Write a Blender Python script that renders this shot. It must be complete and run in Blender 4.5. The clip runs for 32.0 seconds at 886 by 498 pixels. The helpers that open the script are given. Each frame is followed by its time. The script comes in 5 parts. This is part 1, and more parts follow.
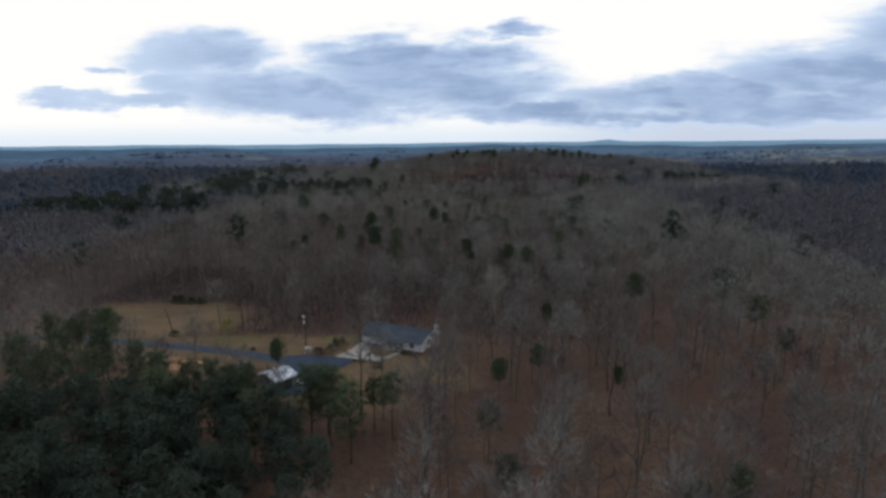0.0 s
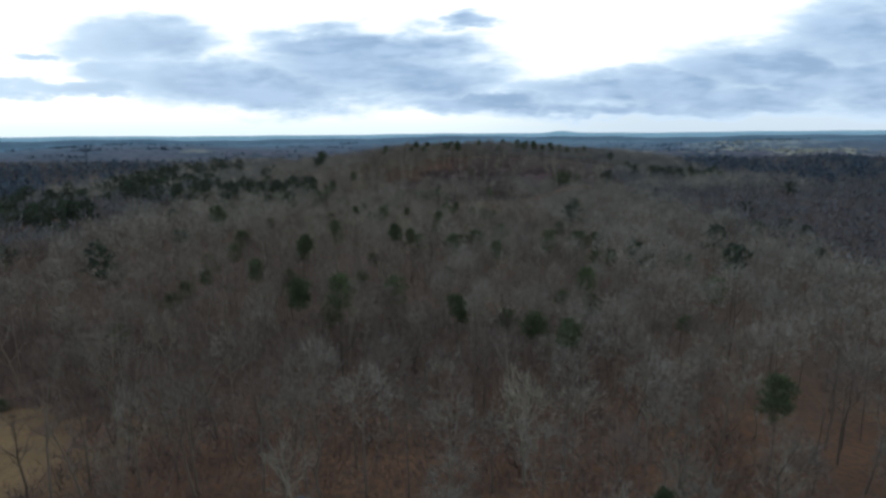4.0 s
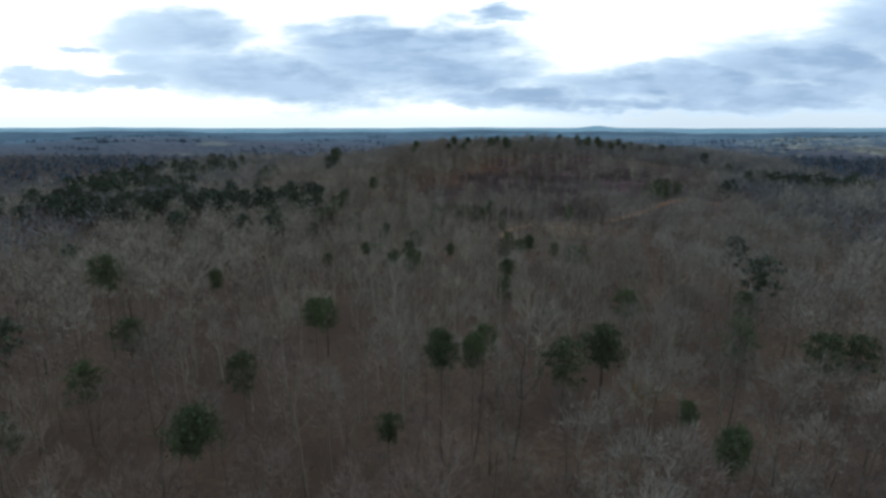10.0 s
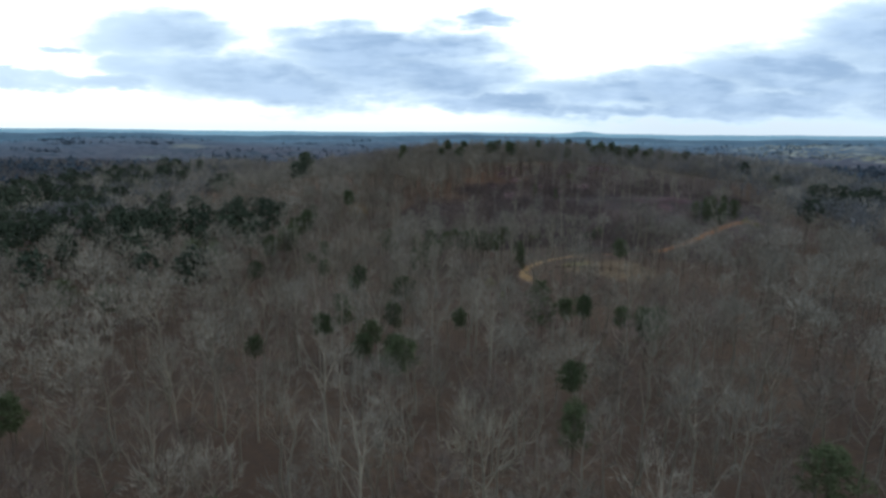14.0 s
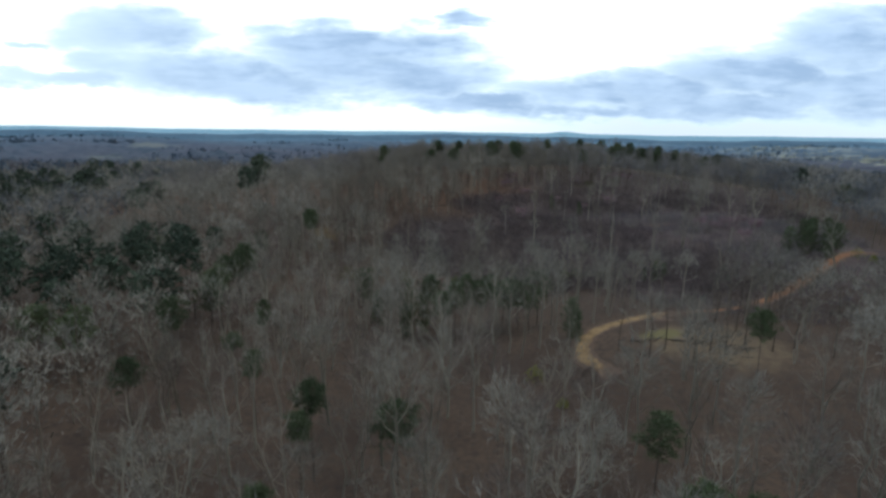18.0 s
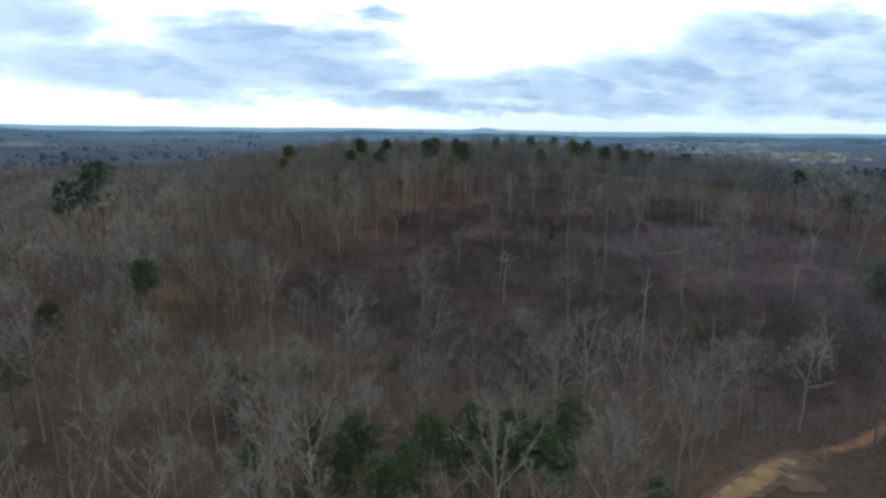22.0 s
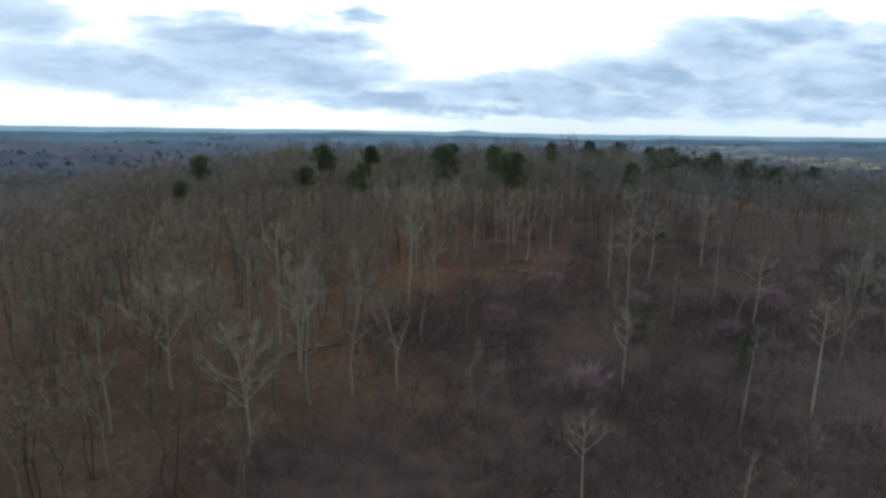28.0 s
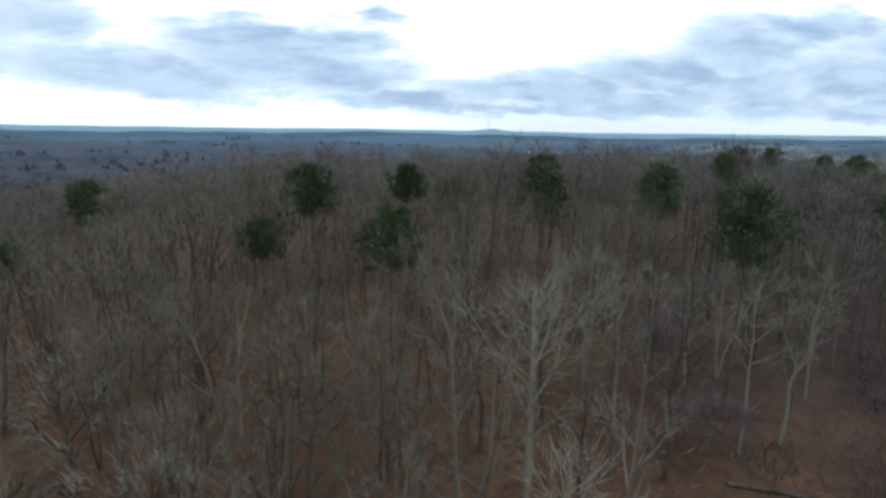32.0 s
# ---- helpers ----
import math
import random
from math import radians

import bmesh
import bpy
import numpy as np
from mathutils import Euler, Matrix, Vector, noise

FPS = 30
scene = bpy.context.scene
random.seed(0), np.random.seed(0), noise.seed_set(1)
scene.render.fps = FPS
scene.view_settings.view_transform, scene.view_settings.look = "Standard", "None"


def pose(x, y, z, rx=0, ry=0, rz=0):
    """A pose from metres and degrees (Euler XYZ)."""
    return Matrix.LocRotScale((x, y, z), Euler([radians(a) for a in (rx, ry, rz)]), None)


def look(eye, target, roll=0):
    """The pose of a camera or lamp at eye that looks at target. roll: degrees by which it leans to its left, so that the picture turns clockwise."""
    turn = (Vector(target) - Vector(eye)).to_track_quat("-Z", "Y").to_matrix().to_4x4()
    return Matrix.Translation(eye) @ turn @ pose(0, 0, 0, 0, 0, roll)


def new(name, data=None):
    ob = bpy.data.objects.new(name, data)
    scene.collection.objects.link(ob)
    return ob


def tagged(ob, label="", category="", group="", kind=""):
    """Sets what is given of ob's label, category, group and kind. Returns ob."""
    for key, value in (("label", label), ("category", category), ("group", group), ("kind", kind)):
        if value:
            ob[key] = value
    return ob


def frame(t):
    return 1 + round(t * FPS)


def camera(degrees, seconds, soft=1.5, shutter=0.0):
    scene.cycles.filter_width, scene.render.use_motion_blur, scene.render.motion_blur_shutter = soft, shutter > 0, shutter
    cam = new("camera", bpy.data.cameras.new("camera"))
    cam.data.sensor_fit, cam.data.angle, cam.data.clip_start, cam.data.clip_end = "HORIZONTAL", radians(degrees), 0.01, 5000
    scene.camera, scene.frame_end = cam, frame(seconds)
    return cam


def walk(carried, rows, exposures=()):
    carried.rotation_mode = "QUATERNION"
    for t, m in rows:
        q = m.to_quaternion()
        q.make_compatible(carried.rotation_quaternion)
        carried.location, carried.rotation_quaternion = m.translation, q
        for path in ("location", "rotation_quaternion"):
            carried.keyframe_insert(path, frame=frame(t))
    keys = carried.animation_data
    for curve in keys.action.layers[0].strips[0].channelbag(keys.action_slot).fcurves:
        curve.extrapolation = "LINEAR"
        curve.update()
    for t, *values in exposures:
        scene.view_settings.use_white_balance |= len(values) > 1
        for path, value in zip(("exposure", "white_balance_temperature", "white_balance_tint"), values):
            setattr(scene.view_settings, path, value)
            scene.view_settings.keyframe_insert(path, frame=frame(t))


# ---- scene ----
cam = camera(76.7, 32.0, soft=3.0)
PATH = [
    (0, (22.15, -208.27, 100.00), (15.27, -110.28, 81.26), -0.50),
    (0.5, (21.40, -199.56, 99.84), (17.00, -101.47, 80.87), -0.39),
    (1, (20.77, -190.38, 99.77), (19.42, -92.24, 80.61), -0.48),
    (1.5, (20.04, -180.90, 99.78), (19.27, -82.82, 80.29), -0.51),
    (2, (19.02, -171.46, 99.76), (18.49, -73.41, 80.10), -0.50),
    (2.5, (17.91, -161.87, 99.77), (18.54, -63.85, 79.95), -0.36),
    (4.5, (12.21, -123.22, 99.96), (13.27, -25.31, 79.63), -0.49),
    (5, (10.95, -113.61, 99.94), (11.15, -15.70, 79.59), -0.48),
    (5.5, (9.83, -104.02, 99.85), (9.59, -6.15, 79.35), -0.46),
    (6, (8.78, -94.44, 99.72), (7.76, 3.39, 79.04), -0.41),
    (6.5, (7.75, -84.84, 99.59), (6.07, 12.94, 78.68), -0.36),
    (7, (6.74, -75.21, 99.47), (4.36, 22.53, 78.46), -0.30),
    (7.5, (5.85, -65.63, 99.37), (3.17, 32.10, 78.36), -0.27),
    (8, (5.14, -55.98, 99.31), (2.47, 41.73, 78.18), -0.22),
    (8.5, (4.59, -46.20, 99.28), (1.63, 51.45, 77.95), -0.24),
    (9, (4.07, -36.46, 99.23), (0.84, 61.17, 77.84), -0.16),
    (9.5, (3.29, -26.82, 99.13), (-0.20, 70.81, 77.81), -0.06),
    (10, (2.24, -17.54, 98.96), (-1.51, 80.10, 77.71), -0.00),
    (10.5, (1.09, -8.64, 98.73), (-2.63, 89.05, 77.66), 0.07),
    (11, (0.00, 0.00, 98.48), (-3.38, 97.71, 77.47), 0.10),
    (11.5, (-0.94, 8.75, 98.23), (-3.81, 106.51, 77.34), 0.23),
    (12, (-1.75, 17.90, 98.03), (-4.21, 115.65, 77.09), 0.28),
    (12.5, (-2.41, 27.34, 97.86), (-5.28, 125.07, 76.86), 0.39),
    (13, (-3.12, 36.74, 97.65), (-6.26, 134.50, 76.82), 0.38),
    (13.5, (-3.95, 45.95, 97.38), (-6.62, 143.77, 76.77), 0.47),
    (14, (-4.74, 54.99, 97.12), (-5.91, 152.87, 76.65), 0.53),
    (14.5, (-5.64, 64.16, 96.94), (-5.00, 162.03, 76.43), 0.64),
    (16.5, (-9.90, 101.24, 96.42), (-7.89, 199.09, 75.91), 0.75),
    (17, (-10.96, 110.39, 96.30), (-8.66, 208.28, 76.00), 0.86),
    (17.5, (-11.96, 119.42, 96.15), (-8.91, 217.29, 75.86), 0.87),
    (18, (-12.85, 128.62, 96.02), (-10.12, 226.46, 75.52), 0.81),
    (18.5, (-13.70, 137.79, 95.87), (-10.70, 235.65, 75.52), 0.98),
    (19, (-14.51, 146.80, 95.81), (-10.90, 244.59, 75.24), 1.04),
    (19.5, (-15.04, 155.98, 95.85), (-6.76, 253.43, 75.00), 0.88),
    (20, (-15.03, 164.74, 95.84), (1.28, 261.26, 75.38), 0.87),
    (20.5, (-14.63, 173.50, 95.78), (1.94, 269.97, 75.30), 0.85),
    (21, (-13.84, 182.55, 95.71), (2.88, 278.94, 74.98), 0.81),
    (21.5, (-12.87, 191.77, 95.68), (3.53, 288.19, 74.84), 0.76),
    (22, (-11.97, 201.06, 95.73), (4.22, 297.50, 74.80), 0.72),
    (22.5, (-11.30, 210.28, 95.84), (3.89, 306.85, 74.77), 0.67),
    (23, (-10.72, 219.33, 95.90), (2.48, 316.14, 74.61), 0.52),
    (23.5, (-10.10, 228.32, 95.87), (1.04, 325.44, 74.81), 0.52),
    (24, (-9.57, 237.32, 95.76), (0.76, 334.55, 74.78), 0.39),
    (24.5, (-9.08, 246.70, 95.59), (0.52, 344.00, 74.60), 0.44),
    (26.5, (-7.20, 284.92, 94.84), (5.58, 381.95, 74.28), 0.81),
    (27, (-6.57, 294.50, 94.79), (9.62, 391.05, 74.39), 0.94),
    (27.5, (-5.94, 303.87, 94.79), (12.31, 400.06, 74.44), 0.92),
    (28, (-5.23, 313.20, 94.88), (14.00, 409.16, 74.36), 0.91),
    (28.5, (-4.58, 322.54, 95.01), (14.08, 418.62, 74.50), 0.70),
    (29, (-4.00, 331.79, 95.02), (13.82, 428.05, 74.59), 0.89),
    (29.5, (-3.36, 341.26, 94.92), (15.10, 437.44, 74.68), 0.91),
    (30, (-2.98, 350.84, 94.93), (15.32, 446.96, 74.32), 0.69),
    (30.5, (-2.65, 360.62, 95.02), (14.86, 456.88, 74.35), 0.61),
    (31, (-2.38, 370.53, 95.19), (14.74, 466.83, 74.37), 0.62),
    (31.5, (-2.25, 379.82, 95.25), (13.67, 476.32, 74.41), 0.60),
    (32, (-2.20, 388.00, 95.22), (13.78, 484.50, 74.45), 0.82),
]
EXPOSURE = [(t, stops + 0.03, 6180 if t < 25 else 6450, 4 if t > 26 else max(3, 11 - 2 * t)) for t, stops in ((0, -0.08), (2.5, 0.04), (6, 0.20), (9, 0.18), (13, 0.25), (18, 0.38), (22, 0.42), (23, 0.13), (25, 0.20), (28, 0.36), (30, 0.40), (32, 0.40))]
walk(cam, [(t, look(eye, target, roll)) for t, eye, target, roll in PATH], EXPOSURE)


# ---- node helpers ----
class Nodes:
    """Short names for building a node tree."""

    def __init__(self, tree):
        self.tree = tree

    def add(self, kind, **settings):
        n = self.tree.nodes.new(kind)
        for slot, value in settings.items():
            self.plug(n, slot, value)
        return n

    def plug(self, n, slot, value):
        s = n.inputs[int(slot[1:])] if slot[0] == "i" and slot[1:].isdigit() else n.inputs[slot.replace("_", " ")]
        if isinstance(value, bpy.types.NodeSocket):
            self.tree.links.new(value, s)
        else:
            s.default_value = value

    def math(self, op, a, b=0.0, c=0.0):
        n = self.add("ShaderNodeMath", i0=a, i1=b, i2=c)
        n.operation = op
        return n.outputs[0]

    def mix(self, fac, a, b):
        n = self.add("ShaderNodeMix")
        n.data_type = "RGBA"
        for s, value in ((n.inputs[0], fac), (n.inputs[6], a), (n.inputs[7], b)):
            if isinstance(value, bpy.types.NodeSocket):
                self.tree.links.new(value, s)
            elif isinstance(value, tuple):
                s.default_value = (*value[:3], 1)
            else:
                s.default_value = value
        return n.outputs[2]

    def noise(self, vec, scale, detail=3.0, rough=0.55):
        return self.add("ShaderNodeTexNoise", Vector=vec, Scale=scale, Detail=detail, Roughness=rough).outputs[0]

    def span(self, v, a, b, lo=0.0, hi=1.0):
        n = self.add("ShaderNodeMapRange", i0=v, i1=a, i2=b, i3=lo, i4=hi)
        n.interpolation_type = "SMOOTHSTEP"
        return n.outputs[0]

    def split(self, vec):
        return self.add("ShaderNodeSeparateXYZ", i0=vec).outputs

    def join(self, x, y, z):
        return self.add("ShaderNodeCombineXYZ", i0=x, i1=y, i2=z).outputs[0]

    def oval(self, x, y, cx, cy, rx, ry):
        """1 in the middle of an oval, 0 on its rim."""
        a = self.math("DIVIDE", self.math("SUBTRACT", x, cx), rx)
        b = self.math("DIVIDE", self.math("SUBTRACT", y, cy), ry)
        return self.math("SUBTRACT", 1.0, self.math("SQRT", self.math("ADD", self.math("MULTIPLY", a, a), self.math("MULTIPLY", b, b))))

    def most(self, values):
        top = values[0]
        for v in values[1:]:
            top = self.math("MAXIMUM", top, v)
        return top


# ---- overcast sky with broken cloud banks ----
world = bpy.data.worlds.new("overcast_sky")
scene.world = world
world.use_nodes = True
w = Nodes(world.node_tree)
w.tree.nodes.clear()
heading = w.add("ShaderNodeTexCoord").outputs["Generated"]
dx, dy, dz = w.split(heading)
ahead = w.math("MAXIMUM", dy, 0.2)
su, sv = w.math("DIVIDE", dx, ahead), w.math("DIVIDE", dz, ahead)
stretched = w.join(w.math("MULTIPLY", su, 3.2), w.math("MULTIPLY", sv, 11.0), 0.0)
warp = w.math("SUBTRACT", w.noise(stretched, 1.3, 6.0, 0.6), 0.5)
warp_up = w.math("SUBTRACT", w.noise(stretched, 2.1, 5.0, 0.6), 0.5)
cu = w.math("ADD", su, w.math("MULTIPLY", warp, 0.30))
cv = w.math("ADD", sv, w.math("MULTIPLY", warp_up, 0.085))
BANKS = [
    (-0.123, 0.108, 0.247, 0.068), (-0.017, 0.089, 0.194, 0.049), (-0.252, 0.071, 0.216, 0.042), (-0.389, 0.091, 0.186, 0.045), (-0.170, 0.145, 0.143, 0.039), (-0.046, 0.137, 0.142, 0.043), (-0.491, 0.156, 0.149, 0.045), (-0.610, 0.078, 0.149, 0.020), (-0.517, 0.103, 0.098, 0.029), (-0.652, 0.137, 0.061, 0.010), (-0.756, 0.083, 0.077, 0.016),
    (0.063, 0.186, 0.061, 0.018), (0.080, 0.051, 0.221, 0.022), (0.253, 0.069, 0.154, 0.038), (0.413, 0.077, 0.203, 0.041), (0.569, 0.104, 0.200, 0.058), (0.740, 0.155, 0.203, 0.070), (0.780, 0.080, 0.324, 0.070), (0.510, 0.054, 0.328, 0.035), (0.350, 0.036, 0.320, 0.020), (0.900, 0.200, 0.260, 0.040), (1.02, 0.105, 0.300, 0.075), (1.10, 0.170, 0.300, 0.055), (1.12, 0.050, 0.350, 0.035),
]
bank = w.most([w.oval(cu, cv, *b) for b in BANKS])
streaks = w.noise(w.join(w.math("MULTIPLY", su, 4.0), w.math("MULTIPLY", sv, 34.0), 0.0), 1.0, 6.0, 0.62)
front_cloud = w.span(w.math("ADD", bank, w.math("MULTIPLY", w.math("SUBTRACT", streaks, 0.5), 0.5)), -0.36, 0.86)
grain = w.noise(stretched, 1.7, 5.0, 0.55)
front_cloud = w.math("MULTIPLY", front_cloud, w.span(grain, 0.28, 0.66, 0.75, 1.12))
high = w.join(w.math("DIVIDE", dx, w.math("ADD", w.math("ABSOLUTE", dz), 0.15)), w.math("DIVIDE", dy, w.math("ADD", w.math("ABSOLUTE", dz), 0.15)), 0.0)
round_cloud = w.span(w.noise(high, 1.1, 5.0, 0.6), 0.30, 0.62, 0.45, 1.0)
inside = w.math("MULTIPLY", w.span(dy, 0.40, 0.60), w.span(sv, 0.45, 0.28))
cover = w.mix(inside, w.join(round_cloud, round_cloud, round_cloud), w.join(front_cloud, front_cloud, front_cloud))
cover = w.math("MINIMUM", w.split(cover)[0], 1.0)
low = w.span(sv, 0.0, 0.05)
veil = w.mix(low, (0.84, 0.91, 0.96), (1.12, 1.075, 0.99))
veil = w.mix(w.math("MULTIPLY", w.span(su, -0.05, 0.40), w.span(sv, 0.10, 0.045, 0.0, 0.85)), veil, (0.60, 0.67, 0.78))
thin = w.mix(w.span(cover, 0.0, 0.55), veil, (0.645, 0.755, 0.905))
billow = w.span(w.math("ADD", w.math("MULTIPLY", w.noise(stretched, 2.6, 5.0, 0.55), 0.6), w.math("MULTIPLY", streaks, 0.4)), 0.38, 0.62)
thick = w.mix(inside, (0.30, 0.33, 0.37), w.mix(billow, (0.300, 0.405, 0.592), (0.462, 0.575, 0.770)))
clouds = w.mix(w.math("MULTIPLY", w.span(cover, 0.3, 1.0), w.span(su, -0.70, -0.25, 0.30, 1.0)), thin, thick)
blue = w.add("ShaderNodeTexSky")
blue.sky_type, blue.sun_disc, blue.sun_elevation, blue.sun_rotation = "NISHITA", False, radians(54), radians(87)
sky = w.mix(0.95, w.mix(0.92, blue.outputs[0], (0, 0, 0)), clouds)
lit = w.add("ShaderNodeBackground", Color=sky, Strength=1.0)
w.tree.links.new(lit.outputs[0], w.add("ShaderNodeOutputWorld").inputs[0])

sun = new("sun", bpy.data.lights.new("sun", "SUN"))
sun.data.energy, sun.data.angle, sun.data.color = 0.7, radians(25), (1.0, 0.96, 0.90)
sun.matrix_world = look((190, 10, 260), (0, 0, 0))


# ---- materials ----
def material(name, build, rough=0.9, metal=0.0, bump=0.0, bump_scale=8.0):
    m = bpy.data.materials.new(name)
    m.use_nodes = True
    n = Nodes(m.node_tree)
    shader = m.node_tree.nodes["Principled BSDF"]
    where = n.add("ShaderNodeNewGeometry").outputs["Position"]
    n.plug(shader, "Base_Color", build(n, where))
    shader.inputs["Roughness"].default_value, shader.inputs["Metallic"].default_value = rough, metal
    shader.inputs["Specular IOR Level"].default_value = 0.25
    if bump:
        b = n.add("ShaderNodeBump", Strength=bump, Height=n.noise(where, bump_scale, 4.0))
        n.plug(shader, "Normal", b.outputs[0])
    return m


def speckled(dark, light, fine, coarse, share=0.5):
    """A colour that varies finely and over wide patches."""
    def build(n, where):
        a = n.span(n.noise(where, fine, 4.0), 0.3, 0.7)
        b = n.span(n.noise(where, coarse, 2.0), 0.3, 0.7)
        return n.mix(n.math("ADD", n.math("MULTIPLY", a, 1 - share), n.math("MULTIPLY", b, share)), (*dark,), (*light,))
    return build


def tree_tone(dark, light):
    """Bark and twigs: differs from tree to tree and from twig to twig."""
    def build(n, where):
        stand = n.span(n.noise(where, 0.045, 3.0), 0.32, 0.68)
        g = n.add("ShaderNodeNewGeometry").outputs["Random Per Island"]
        o = n.add("ShaderNodeObjectInfo").outputs["Random"]
        tone = n.add("ShaderNodeAttribute")
        tone.attribute_name = "tone"
        many = n.math("GREATER_THAN", tone.outputs["Fac"], 0.5)
        single = n.math("ADD", n.math("MULTIPLY", many, n.math("SUBTRACT", tone.outputs["Fac"], 1.0)), n.math("MULTIPLY", n.math("SUBTRACT", 1.0, many), o))
        f = n.math("ADD", n.math("MULTIPLY", stand, 0.24), n.math("ADD", n.math("MULTIPLY", g, 0.16), n.math("MULTIPLY", single, 0.60)))
        return n.mix(f, (*dark,), (*light,))
    return build


BARK = material("grey_bark", tree_tone((0.080, 0.064, 0.050), (0.25, 0.21, 0.165)), 0.95, 0, 0.5, 6)
TWIG = material("bare_twigs", tree_tone((0.100, 0.091, 0.077), (0.290, 0.268, 0.230)), 0.95)
PALE = material("pale_sycamore_bark", tree_tone((0.19, 0.170, 0.133), (0.38, 0.345, 0.275)), 0.9, 0, 0.4, 5)
PINE_BARK = material("pine_bark", tree_tone((0.06, 0.045, 0.035), (0.14, 0.11, 0.09)), 0.95, 0, 0.6, 7)
NEEDLES = material("pine_needles", tree_tone((0.034, 0.050, 0.025), (0.102, 0.126, 0.060)), 0.8)
PALE_TWIG = material("pale_grey_twigs", tree_tone((0.172, 0.157, 0.131), (0.350, 0.321, 0.272)), 0.95)
RED_TWIG = material("russet_brown_twigs", tree_tone((0.082, 0.063, 0.055), (0.23, 0.183, 0.158)), 0.95)
# twigs of far woods: greyer and cooler, with haze put into the colour
HAZED_TWIG = material("hazed_grey_twigs", tree_tone((0.088, 0.090, 0.097), (0.185, 0.187, 0.198)), 0.95)
# cooled for haze in the far woods; also serves as nearby brush colour
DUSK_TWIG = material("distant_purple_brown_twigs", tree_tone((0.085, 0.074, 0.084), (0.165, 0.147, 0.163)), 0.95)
# far pine crowns, blued to carry the haze
HAZED_PINE = material("hazed_pine_crowns", tree_tone((0.050, 0.074, 0.104), (0.082, 0.112, 0.150)), 0.9)
BRUSH = material("purple_brown_brush", tree_tone((0.052, 0.039, 0.041), (0.118, 0.092, 0.096)), 0.95)
HEATH = material("pinkish_brown_brush", tree_tone((0.108, 0.084, 0.085), (0.240, 0.192, 0.194)), 0.95)
BLOSSOM = material("pink_redbud_blossom", tree_tone((0.170, 0.116, 0.124), (0.30, 0.202, 0.220)), 0.9)
LEAFING_TWIG = material("pale_spring_crowns", tree_tone((0.24, 0.24, 0.17), (0.52, 0.50, 0.36)), 0.95)
FRESH = material("yellow_green_leaves", tree_tone((0.13, 0.14, 0.025), (0.27, 0.27, 0.06)), 0.8)


def ground_colour(n, where):
    x, y, _ = n.split(where)
    wob = n.math("MULTIPLY", n.math("SUBTRACT", n.noise(where, 0.11, 5.0, 0.6), 0.5), 1.9)
    litter = n.mix(n.span(n.noise(where, 0.035, 4.0), 0.35, 0.68), (0.108, 0.056, 0.033), (0.162, 0.090, 0.053))
    litter = n.mix(n.span(n.noise(where, 0.9, 5.0), 0.35, 0.72), litter, (0.070, 0.044, 0.033))
    valley = n.mix(n.span(n.noise(where, 0.035, 4.0), 0.35, 0.68), (0.066, 0.042, 0.030), (0.108, 0.071, 0.049))
    valley = n.mix(n.span(n.noise(where, 0.9, 5.0), 0.35, 0.72), valley, (0.055, 0.038, 0.030))
    litter = n.mix(n.math("MAXIMUM", n.math("MULTIPLY", n.span(y, 375, 425), n.span(x, 110, 60)), n.span(y, 0, -50)), valley, litter)
    grass = n.mix(n.span(n.noise(where, 0.12, 4.0), 0.35, 0.65), (0.205, 0.132, 0.066), (0.150, 0.098, 0.048))
    grass = n.mix(n.span(n.noise(where, 1.6, 4.0), 0.42, 0.75), grass, (0.115, 0.078, 0.042))
    grass = n.mix(n.span(n.noise(where, 0.055, 5.0, 0.65), 0.48, 0.62, 0.0, 0.75), grass, (0.125, 0.078, 0.046))
    lawn = n.most([n.oval(x, y, *o) for o in LAWN + FIELDS])
    c = n.mix(n.span(n.math("ADD", lawn, wob), -0.10, 0.22), litter, grass)
    scrub = n.most([n.oval(x, y, *o) for o in SCRUB + [(110, 448, 85, 55)]])
    c = n.mix(n.span(n.math("ADD", scrub, n.math("MULTIPLY", wob, 0.5)), -0.1, 0.3, 0.0, 0.78), c, n.mix(n.span(n.noise(where, 0.35, 5.0), 0.35, 0.68), (0.040, 0.030, 0.031), (0.070, 0.050, 0.048)))
    heath = n.oval(x, y, 122, 358, 80, 80)
    c = n.mix(n.span(n.math("ADD", heath, n.math("MULTIPLY", wob, 0.4)), 0.0, 0.5, 0.0, 0.75), c, n.mix(n.span(n.noise(where, 0.3, 5.0), 0.35, 0.68), (0.088, 0.062, 0.060), (0.125, 0.090, 0.084)))
    dry = n.most([n.oval(x, y, *o) for o in DRY])
    c = n.mix(n.span(n.math("ADD", dry, wob), -0.05, 0.45, 0.0, 0.5), c, n.mix(n.span(n.noise(where, 0.5, 5.0), 0.35, 0.68), (0.225, 0.165, 0.098), (0.150, 0.102, 0.066)))
    clay = n.mix(n.span(n.noise(where, 0.8, 4.0), 0.4, 0.65), (0.36, 0.16, 0.07), (0.52, 0.30, 0.16))
    bare = n.most([n.oval(x, y, *o) for o in CLAY])
    c = n.mix(n.span(n.math("ADD", bare, n.math("MULTIPLY", wob, 0.9)), 0.02, 0.34), c, clay)
    green = n.most([n.oval(x, y, *o) for o in GREEN])
    c = n.mix(n.span(n.math("ADD", green, wob), -0.2, 0.5, 0.0, 0.6), c, (0.145, 0.132, 0.048))
    return c


